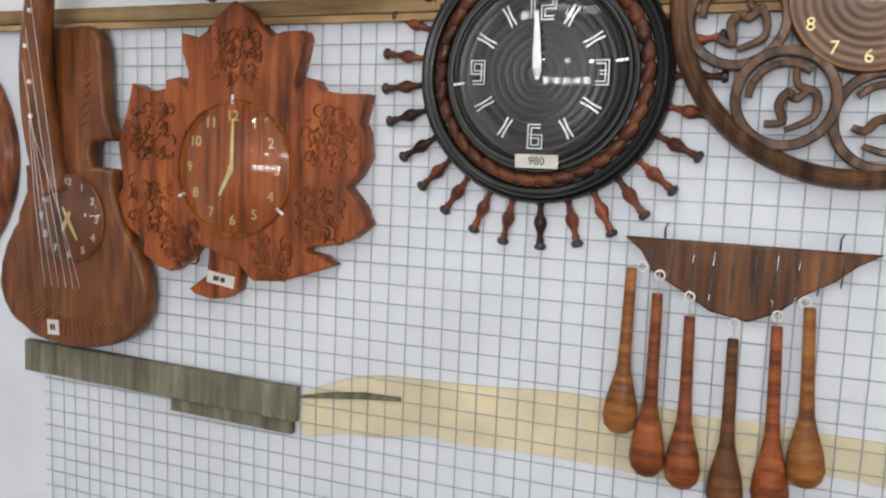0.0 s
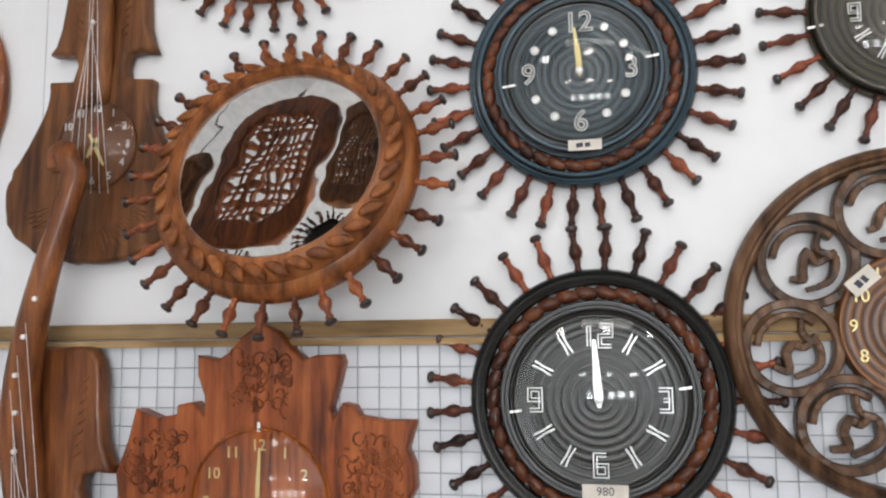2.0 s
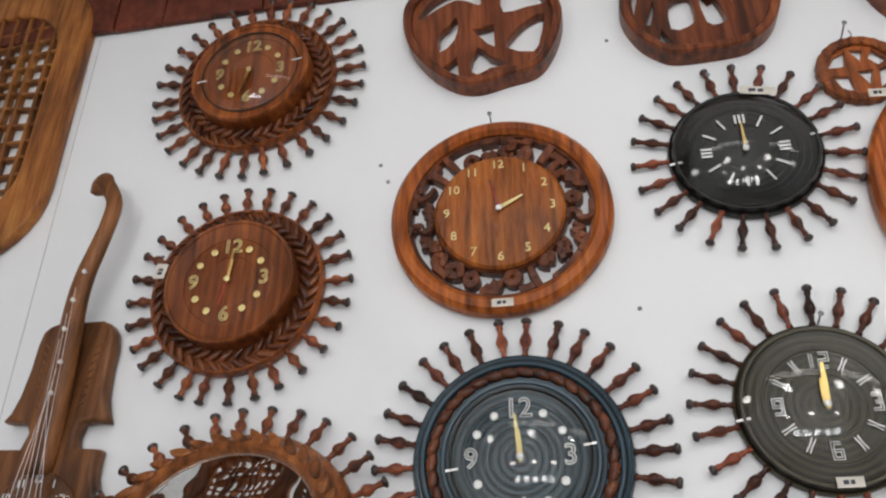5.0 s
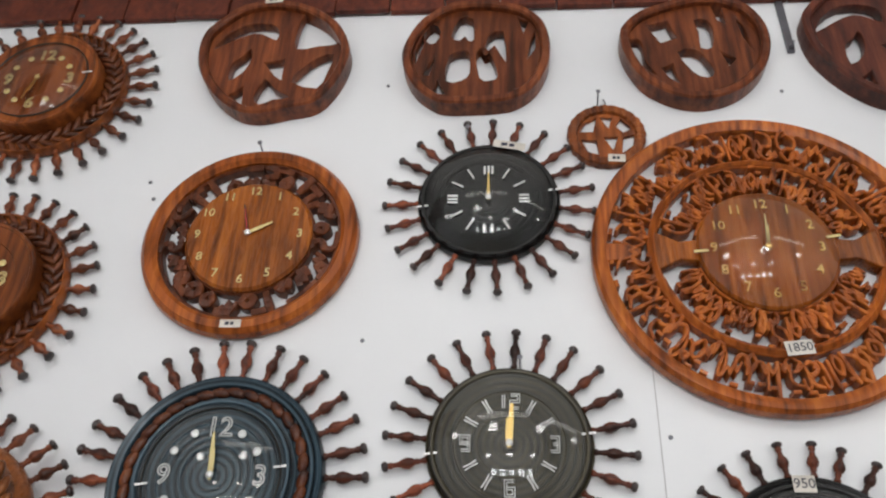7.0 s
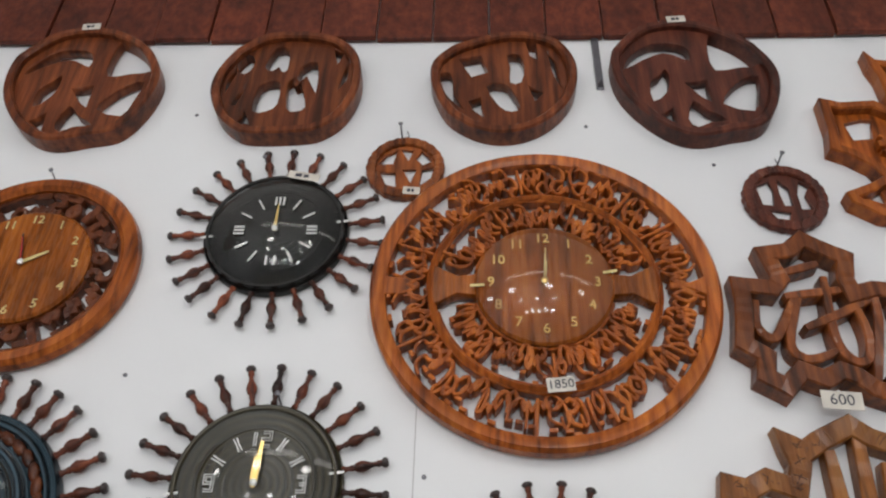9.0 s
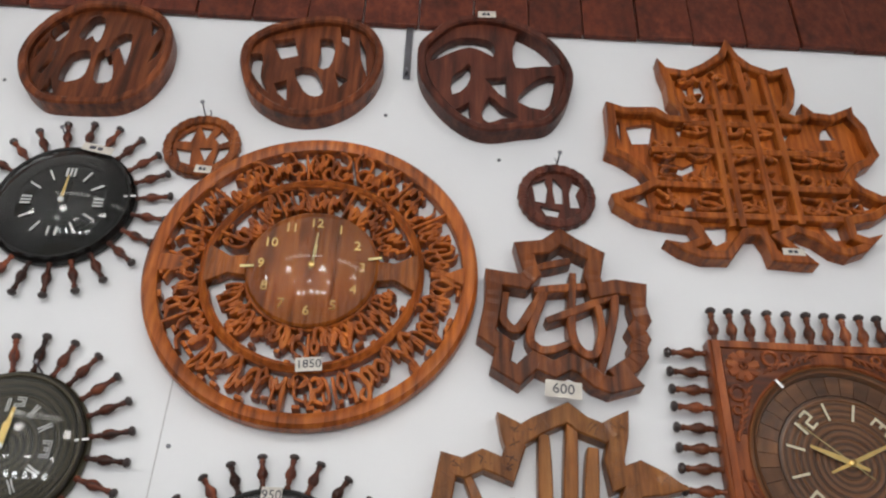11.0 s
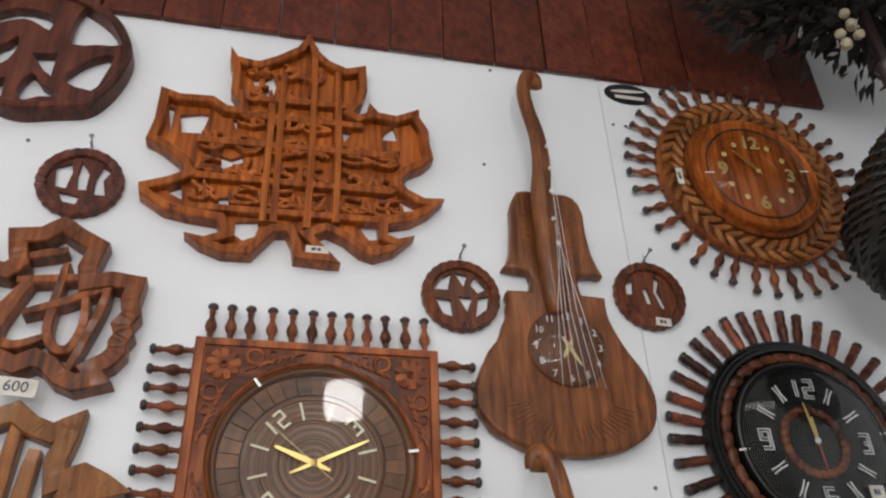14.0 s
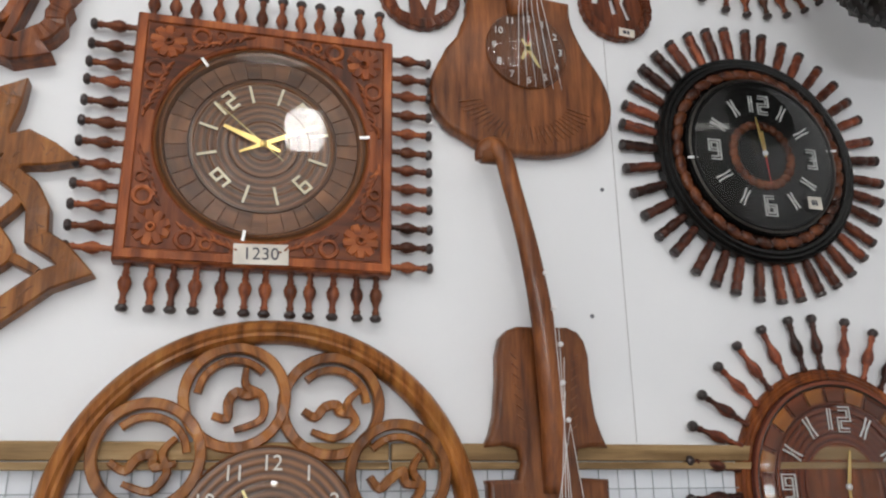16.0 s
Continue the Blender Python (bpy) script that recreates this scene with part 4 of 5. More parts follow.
BOWLS = [
    [(-0.097, -0.035), (-0.098, -0.012), (-0.088, 0.018), (-0.085, 0.002)],
    [(-0.086, 0.026), (-0.07, 0.043), (-0.056, 0.03), (-0.065, 0.012), (-0.077, 0.012)],
    [(-0.035, 0.025), (-0.023, 0.056), (-0.003, 0.053), (0.0, 0.02), (-0.008, 0.017), (-0.014, 0.025), (-0.022, 0.018)],
    [(-0.041, -0.075), (-0.038, -0.034), (-0.016, -0.026), (-0.007, -0.032), (-0.006, -0.063), (-0.018, -0.075)],
    [(0.008, -0.03), (0.022, -0.024), (0.034, -0.044), (0.041, -0.07), (0.029, -0.077), (0.014, -0.072)],
    [(0.027, 0.01), (0.051, 0.019), (0.055, -0.035), (0.038, -0.005), (0.024, -0.02)],
    [(0.078, 0.056), (0.095, 0.048), (0.087, 0.034)],
    [(0.093, -0.031), (0.1, 0.002), (0.112, 0.026), (0.106, -0.011)],
    [(-0.081, -0.062), (-0.065, -0.024), (-0.066, -0.042), (-0.074, -0.063)],
    [(-0.064, -0.105), (-0.058, -0.089), (-0.046, -0.106)],
]
LOOP_EDGE = [(-0.119, -0.025), (-0.122, 0.02), (-0.111, 0.046), (-0.083, 0.073), (-0.04, 0.092), (0.009, 0.105), (0.058, 0.1), (0.091, 0.084), (0.109, 0.059), (0.12, 0.024), (0.119, -0.017), (0.106, -0.058), (0.081, -0.093), (0.049, -0.118), (0.013, -0.131), (-0.022, -0.131), (-0.058, -0.117), (-0.095, -0.084)]
LOOPS = [
    [(-0.073, 0.027), (-0.04, 0.033), (-0.029, 0.006), (-0.054, -0.001)],
    [(-0.109, -0.013), (-0.091, -0.01), (-0.086, -0.027), (-0.085, -0.05), (-0.068, -0.078), (-0.09, -0.056), (-0.105, -0.033)],
    [(-0.058, -0.073), (-0.04, -0.067), (-0.035, -0.095), (-0.049, -0.086)],
    [(-0.026, -0.041), (-0.003, -0.037), (0.011, -0.048), (0.022, -0.074), (0.01, -0.082), (-0.008, -0.073)],
    [(0.008, 0.032), (0.027, 0.032), (0.033, 0.011), (0.027, -0.014), (0.011, -0.014), (0.012, 0.012)],
    [(0.042, 0.073), (0.061, 0.073), (0.057, 0.04), (0.046, 0.046)],
    [(0.075, 0.045), (0.086, 0.02), (0.094, -0.03), (0.082, 0.0)],
    [(0.04, -0.04), (0.062, -0.05), (0.05, -0.058)],
]
plaque(-0.058, 2.294, FIGURE_EDGE, FIGURE, RUSSET, "red-brown oval plaque with a pierced carved design", (0.0, 0.126))
plaque(0.303, 2.294, BOWL_EDGE, BOWLS, RUSSET, "red-brown oval plaque with curved pierced strokes")
plaque(0.674, 2.294, LOOP_EDGE, LOOPS, RUSSET, "red-brown oval plaque with looped pierced strokes")
plaque(0.972, 2.294, FIGURE_EDGE, FIGURE, MAROON, "dark brown oval plaque with a pierced carved design", (0.0, 0.126))

STAR = [[(-0.027, 0.023), (-0.012, 0.03), (-0.018, 0.008), (-0.038, 0.008)], [(-0.008, 0.032), (0.01, 0.03), (0.004, 0.014)], [(0.022, 0.028), (0.037, 0.012), (0.024, 0.006), (0.014, 0.016)], [(-0.004, -0.006), (0.016, -0.006), (0.008, -0.026)], [(-0.036, -0.01), (-0.014, -0.012), (-0.012, -0.034), (-0.026, -0.03)], [(0.024, -0.006), (0.04, -0.002), (0.036, -0.02), (0.02, -0.032)]]
CUPS = [[(-0.034, 0.018), (-0.016, 0.026), (-0.012, 0.012), (-0.016, -0.012), (-0.03, -0.01)], [(-0.004, 0.03), (0.009, 0.014), (0.009, -0.012), (-0.002, -0.012), (-0.005, 0.008)], [(0.024, 0.026), (0.036, 0.018), (0.028, 0.004), (0.034, -0.018), (0.019, -0.018), (0.018, 0.004)], [(-0.024, -0.022), (0.004, -0.026), (0.0, -0.036), (-0.016, -0.034)]]
SLOTS = [[(-0.035, 0.014), (-0.022, 0.02), (-0.026, 0.0), (-0.036, 0.0)], [(-0.01, 0.006), (-0.002, 0.01), (0.003, -0.012), (-0.006, -0.014)], [(0.012, 0.03), (0.02, 0.024), (0.014, 0.008), (0.024, -0.018), (0.016, -0.02), (0.007, 0.004)]]


def disc(x, z, holes, mat, tag=False):
    root = thing("pierced_medallion", on_wall(x, z, 0.002), "small scalloped wooden medallion with pierced carving hung from a nail", "wall medallion", "small pierced medallions")
    wavy = [(r * math.cos(radians(a)), r * math.sin(radians(a))) for a, r in ((a, 0.0535 + 0.0008 * math.cos(radians(a * 24))) for a in np.arange(0, 360, 2.5))]
    part("plate", slab(circle(0.056, 64), 0.007, 0.0008, 0.0, taller([[(u * 1.12, v * 1.1) for u, v in h] for h in holes], 0.0, 0.005)), mat, root, "pierced carved middle")
    d = ([], [])
    ribbon(d, wavy, 0.015, 0.012, True)
    part("rim", mesh_of(*d), mat, root)
    part("hanging_loop", sweep([(0, 0.06, 0.006), (0.003, 0.068, 0.008), (0, 0.075, 0.01)], [0.001] * 3, 5), STEEL, root)
    if tag:
        price_tag(root, 0.012, -0.05, 0.0135, 0.026, 0.014, "", -4)


disc(0.517, 2.108, STAR, RED, True)
disc(1.086, 2.045, CUPS, MAROON)
disc(1.662, 1.903, STAR, RUSSET)
disc(1.979, 1.930, SLOTS, RUSSET, True)


# ---- leaf-shaped pieces ----
def leaf_clock(x, z):
    root = thing("leaf_clock", on_wall(x, z), "carved maple-leaf wooden wall clock with a domed glass", "wall clock")
    left = [(-0.003, 0.225), (-0.03, 0.206), (-0.045, 0.188), (-0.062, 0.178), (-0.09, 0.184), (-0.089, 0.158), (-0.079, 0.131), (-0.079, 0.106), (-0.096, 0.124), (-0.117, 0.12), (-0.118, 0.108), (-0.148, 0.103), (-0.177, 0.115), (-0.188, 0.072), (-0.204, 0.032), (-0.198, -0.008), (-0.195, -0.031), (-0.209, -0.056), (-0.194, -0.088), (-0.158, -0.112), (-0.161, -0.13), (-0.134, -0.146), (-0.11, -0.152), (-0.081, -0.131), (-0.064, -0.11), (-0.046, -0.113)]
    right = [(0.006, -0.132), (0.017, -0.142), (0.03, -0.153), (0.074, -0.15), (0.125, -0.133), (0.154, -0.122), (0.137, -0.111), (0.112, -0.107), (0.117, -0.1), (0.149, -0.096), (0.181, -0.085), (0.205, -0.065), (0.194, -0.041), (0.172, -0.017), (0.187, -0.002), (0.201, 0.023), (0.198, 0.051), (0.19, 0.068), (0.2, 0.103), (0.161, 0.103), (0.129, 0.108), (0.122, 0.12), (0.108, 0.124), (0.096, 0.102), (0.091, 0.117), (0.099, 0.142), (0.107, 0.174), (0.103, 0.184), (0.073, 0.183), (0.057, 0.178), (0.04, 0.19), (0.024, 0.212)]
    part("board", slab(left + right, 0.03, 0.003), SADDLE, root)
    part("stem", slab([(-0.046, -0.11), (0.006, -0.128), (0.006, -0.151), (0.0, -0.172), (-0.018, -0.183), (-0.043, -0.187), (-0.071, -0.182), (-0.081, -0.175), (-0.05, -0.152)], 0.026, 0.004), SADDLE, root)
    # shallow carved vines over the lobes
    rng, d = random.Random(8), ([], [])
    for cx, cy, s in ((0.0, 0.15, 0.05), (0.145, 0.045, 0.05), (-0.145, 0.045, 0.05), (0.135, -0.055, 0.045), (-0.14, -0.06, 0.05), (-0.09, -0.11, 0.035), (0.06, -0.12, 0.035)):
        for k in range(60):
            a = rng.uniform(0, 360)
            px, py, r = cx + rng.uniform(-1, 1) * s * 0.75, cy + rng.uniform(-1, 1) * s * 0.75, rng.uniform(0.003, 0.01)
            ribbon(d, arc(r, a, a + rng.uniform(120, 240), 8, px, py), 0.0028, 0.004, base=0.0275, taper=0.5)
    part("vine_carving", mesh_of(*d), SADDLE, root)["kind"] = "stuff"
    part("dial", lathe([(0.094, 0.026), (0.094, 0.032), (0.09, 0.034), (0.001, 0.0335)], 64), ORANGE, root)
    numerals(root, "figures", 0.071, 0.0345, PALEGOLD, size=0.02)
    for a in hands_of(208, 2, None, 0.068, PALEGOLD, 0.006):
        hand(root, *a[:4], 0.037, a[4])
    hub(root, 0.037, PALEGOLD)
    part("bezel", lathe([(0.089, 0.0335), (0.09, 0.0362), (0.0925, 0.0362), (0.0935, 0.0335), (0.089, 0.0335)], 64), HONEY, root, "thin wooden bezel")
    add_dome(root, 0.09, 0.026, 0.034)
    for a in (90, 205, 325):
        part("glass_clip", box(0.012, 0.004, 0.0014, 0.0003), SILVER, root, m=polar(0.094, a, 0.0355))
    price_tag(root, -0.024, -0.156, 0.0275, 0.046, 0.017, "", -8)


leaf_clock(-0.421, 1.03)


def framed_leaf(name, x, z, half, width, mat, label, strokes, stroke_w, seed, depth=0.026, carving=None, tag=None, bow=0.05, shrink=0.95):
    root = thing(name, on_wall(x, z), label, "wall carving", "pierced leaf carvings")
    d = ([], [])
    ribbon(d, pointed([(shrink * u, shrink * v) for u, v in (mirrored(half, 0.004, seed) if half[0][0] > -0.001 else half)], bow), width, depth, True, chamfer=0.002)
    part("leaf_frame", mesh_of(*d), mat, root)
    if strokes:
        carve_parts("carving", strokes, stroke_w, depth * 0.8, carving or mat, root, 0.001, 0.25)
    if tag:
        price_tag(root, *tag)
    return root


small_leaf = [(-0.003, 0.116), (-0.026, 0.097), (-0.058, 0.092), (-0.053, 0.07), (-0.047, 0.05), (-0.06, 0.035), (-0.103, 0.04), (-0.103, 0.01), (-0.107, -0.018), (-0.113, -0.05), (-0.088, -0.068), (-0.094, -0.096), (-0.07, -0.111), (-0.048, -0.088), (-0.02, -0.1), (0.002, -0.088), (0.02, -0.096), (0.037, -0.113), (0.055, -0.12), (0.08, -0.112), (0.07, -0.1), (0.09, -0.086), (0.099, -0.073), (0.098, -0.06), (0.104, -0.048), (0.098, -0.034), (0.108, -0.017), (0.103, 0.005), (0.106, 0.03), (0.075, 0.034), (0.045, 0.026), (0.04, 0.05), (0.048, 0.085), (0.02, 0.1)]
small_loops = [[(-0.085, 0.018), (-0.09, -0.022), (-0.071, -0.04), (-0.047, -0.004), (-0.034, 0.02)], [(-0.027, 0.024), (-0.052, -0.045), (-0.042, -0.068), (-0.021, -0.069), (0.008, -0.056)], [(0.013, 0.055), (0.011, 0.034), (0.007, -0.039), (0.019, -0.07), (0.039, -0.071), (0.05, -0.035), (0.044, 0.014)], [(-0.028, -0.025), (0.024, -0.002), (0.072, 0.023)], [(0.072, 0.028), (0.067, -0.016), (0.042, -0.106)], [(-0.04, 0.062), (0.01, 0.077)], [(-0.045, 0.024), (0.035, 0.035)]]
framed_leaf("leaf_carving", 1.088, 1.841, small_leaf, 0.025, RED, "red-brown leaf-shaped carving with looped pierced strokes", small_loops, 0.0135, 3, 0.03, tag=(-0.01, -0.13, 0.03, 0.05, 0.024, "600", -4), bow=0.0, shrink=1.0)
tan_leaf = [(-0.002, 0.146), (-0.043, 0.126), (-0.064, 0.112), (-0.08, 0.122), (-0.072, 0.096), (-0.082, 0.066), (-0.114, 0.078), (-0.139, 0.065), (-0.158, 0.07), (-0.168, 0.01), (-0.126, -0.03), (-0.16, -0.085), (-0.115, -0.128), (-0.055, -0.1), (-0.02, -0.16), (0.025, -0.16), (0.05, -0.105), (0.085, -0.14), (0.13, -0.1), (0.16, -0.086), (0.142, -0.066), (0.115, -0.05), (0.112, -0.015), (0.098, 0.01), (0.07, 0.03), (0.08, 0.05), (0.125, 0.055), (0.09, 0.072), (0.06, 0.06), (0.056, 0.085), (0.064, 0.117), (0.066, 0.132), (0.045, 0.12), (0.018, 0.13)]
flames = [[(-0.034, 0.115), (-0.034, 0.03), (-0.038, -0.11)], [(0.004, 0.14), (-0.002, 0.04), (-0.012, -0.12)], [(0.03, 0.1), (0.024, 0.03), (0.016, -0.12)]]
tan_curls = [[(-0.135, 0.06), (-0.115, 0.0), (-0.14, -0.06)], [(-0.075, 0.03), (-0.07, -0.02), (-0.05, -0.04), (-0.05, 0.03)], [(0.06, 0.03), (0.09, 0.0), (0.06, -0.05), (0.12, -0.09)], [(0.05, -0.02), (0.085, -0.07), (0.05, -0.1)], [(-0.12, -0.02), (-0.08, -0.07), (-0.06, -0.11)]]
tan_one = framed_leaf("leaf_carving", 1.085, 1.536, tan_leaf, 0.026, TAN, "light brown leaf-shaped carving with tall pierced blades", flames, 0.019, 5, 0.024, bow=0.0, shrink=1.0)
carve_parts("carving", tan_curls, 0.015, 0.019, TAN, tan_one, 0.001, 0.35)
rng, d = random.Random(17), ([], [])
for (u0, v0), (u1, v1) in zip(tan_leaf, tan_leaf[1:]):
    for k in range(3):
        t, a = rng.random(), rng.uniform(0, 180)
        u, v = u0 + (u1 - u0) * t, v0 + (v1 - v0) * t
        e = (0.008 * math.cos(radians(a)), 0.008 * math.sin(radians(a)))
        ribbon(d, [(u - e[0], v - e[1]), (u + e[0] * 0.2, v + e[1] * 0.5), (u + e[0], v + e[1])], 0.0016, 0.0012, base=0.0236, chamfer=0.0003)
part("hatching", mesh_of(*d), DULL, tan_one, "fine scored hatching")["kind"] = "stuff"
large_left = [(0.001, 0.227), (-0.017, 0.198), (-0.052, 0.168), (-0.082, 0.15), (-0.117, 0.155), (-0.127, 0.17), (-0.129, 0.15), (-0.121, 0.115), (-0.12, 0.076), (-0.105, 0.053), (-0.1, 0.041), (-0.121, 0.044), (-0.144, 0.06), (-0.198, 0.058), (-0.226, 0.063), (-0.229, 0.0), (-0.235, -0.041), (-0.211, -0.055), (-0.183, -0.077), (-0.17, -0.097), (-0.194, -0.109), (-0.232, -0.127), (-0.23, -0.145), (-0.193, -0.171), (-0.158, -0.178), (-0.114, -0.181), (-0.103, -0.201), (-0.13, -0.211), (-0.151, -0.21), (-0.137, -0.225), (-0.103, -0.238), (-0.06, -0.236), (-0.045, -0.217), (-0.027, -0.192), (-0.011, -0.19), (-0.003, -0.21), (0.003, -0.235)]
large_right = [(0.056, -0.239), (0.066, -0.233), (0.048, -0.21), (0.026, -0.192), (0.048, -0.183), (0.075, -0.195), (0.101, -0.216), (0.123, -0.222), (0.154, -0.209), (0.18, -0.181), (0.16, -0.185), (0.143, -0.179), (0.142, -0.16), (0.181, -0.151), (0.21, -0.131), (0.229, -0.104), (0.203, -0.102), (0.176, -0.088), (0.163, -0.073), (0.178, -0.054), (0.203, -0.039), (0.219, -0.019), (0.214, 0.01), (0.212, 0.041), (0.196, 0.07), (0.192, 0.08), (0.156, 0.065), (0.126, 0.067), (0.112, 0.08), (0.106, 0.064), (0.091, 0.056), (0.082, 0.061), (0.097, 0.082), (0.106, 0.116), (0.1, 0.168), (0.069, 0.159), (0.039, 0.173), (0.019, 0.193)]
upper_gaps = [[(-0.09, 0.106), (-0.077, 0.108), (-0.078, 0.089)], [(-0.067, 0.11), (-0.053, 0.121), (-0.048, 0.099), (-0.052, 0.08), (-0.067, 0.08)], [(0.008, 0.082), (0.014, 0.076), (0.013, 0.063), (0.001, 0.062)], [(-0.214, 0.023), (-0.204, 0.02), (-0.204, -0.021)], [(-0.194, 0.01), (-0.162, 0.017), (-0.148, 0.016), (-0.157, -0.015), (-0.187, -0.017)], [(-0.112, 0.011), (-0.099, 0.011), (-0.105, 0.003)], [(-0.037, 0.015), (0.008, 0.019), (-0.006, 0.003), (-0.029, 0.002)], [(0.066, 0.015), (0.085, 0.015), (0.071, 0.001)], [(0.139, 0.025), (0.154, 0.036), (0.162, 0.015), (0.134, 0.014)]]
lower_gaps = [[(-0.148, -0.058), (-0.106, -0.067), (-0.088, -0.059), (-0.088, -0.07), (-0.119, -0.082), (-0.142, -0.077)], [(0.107, -0.045), (0.122, -0.037), (0.117, -0.05)], [(-0.195, -0.139), (-0.174, -0.131), (-0.17, -0.146)], [(-0.12, -0.146), (-0.098, -0.144), (-0.076, -0.149), (-0.089, -0.155), (-0.116, -0.154)], [(-0.032, -0.13), (-0.014, -0.128), (-0.018, -0.139)], [(0.004, -0.131), (0.027, -0.129), (0.04, -0.135), (0.018, -0.142)], [(0.128, -0.111), (0.142, -0.103), (0.141, -0.12), (0.131, -0.131)], [(0.161, -0.107), (0.197, -0.119), (0.187, -0.127), (0.159, -0.132)], [(-0.088, -0.186), (-0.049, -0.182), (-0.057, -0.203), (-0.074, -0.21), (-0.087, -0.203)], [(0.098, -0.173), (0.13, -0.17), (0.133, -0.188), (0.115, -0.189)]]
cells, rng = [], random.Random(21)
for x0 in (-0.16, -0.1, -0.045, 0.0, 0.07, 0.12):
    for y0 in (-0.145, -0.095, -0.045, 0.01, 0.065, 0.12):
        if abs(x0 + 0.02) > 0.09 and y0 > 0.0:
            continue
        for k in range(3):
            g = GLYPHS[rng.randrange(7)]
            cells.append([(x0 + 0.05 * (u * 0.9 + rng.uniform(-0.1, 0.1)), y0 + 0.036 * v) for u, v in g])
big_leaf = thing("leaf_carving", on_wall(1.403, 2.171), "large orange-brown leaf carving with a pierced lattice", "wall carving", "pierced leaf carvings")
part("leaf_board", slab(inset(large_left + large_right, 0.003), 0.01, 0.001, 0.0, taller(upper_gaps + lower_gaps, 0.006, 0.017)), ORANGE, big_leaf)
d = ([], [])
ribbon(d, inset(large_left + large_right, 0.008), 0.015, 0.026, True, chamfer=0.002)
part("leaf_rim", mesh_of(*d), ORANGE, big_leaf, "raised outer rim")
part("lattice", carve([[(-0.032, -0.175), (-0.034, 0.0), (-0.036, 0.13)], [(-0.048, -0.175), (-0.05, 0.0), (-0.052, 0.06)], [(0.062, -0.165), (0.06, 0.0), (0.055, 0.15)], [(0.018, -0.18), (0.018, 0.0), (0.012, 0.2)], [(-0.16, -0.158), (0.13, -0.152)], [(-0.17, -0.1), (0.15, -0.095)], [(-0.16, -0.03), (0.16, -0.022)], [(-0.1, 0.03), (0.1, 0.035)], [(-0.07, 0.068), (0.08, 0.075)]], 0.012, 0.0185, 0.006, 0.0, 3), ORANGE, big_leaf)
carve_parts("carving", cells, 0.0072, 0.013, ORANGE, big_leaf, 0.008, 0.25)
price_tag(big_leaf, 0.036, -0.219, 0.027, 0.034, 0.012)


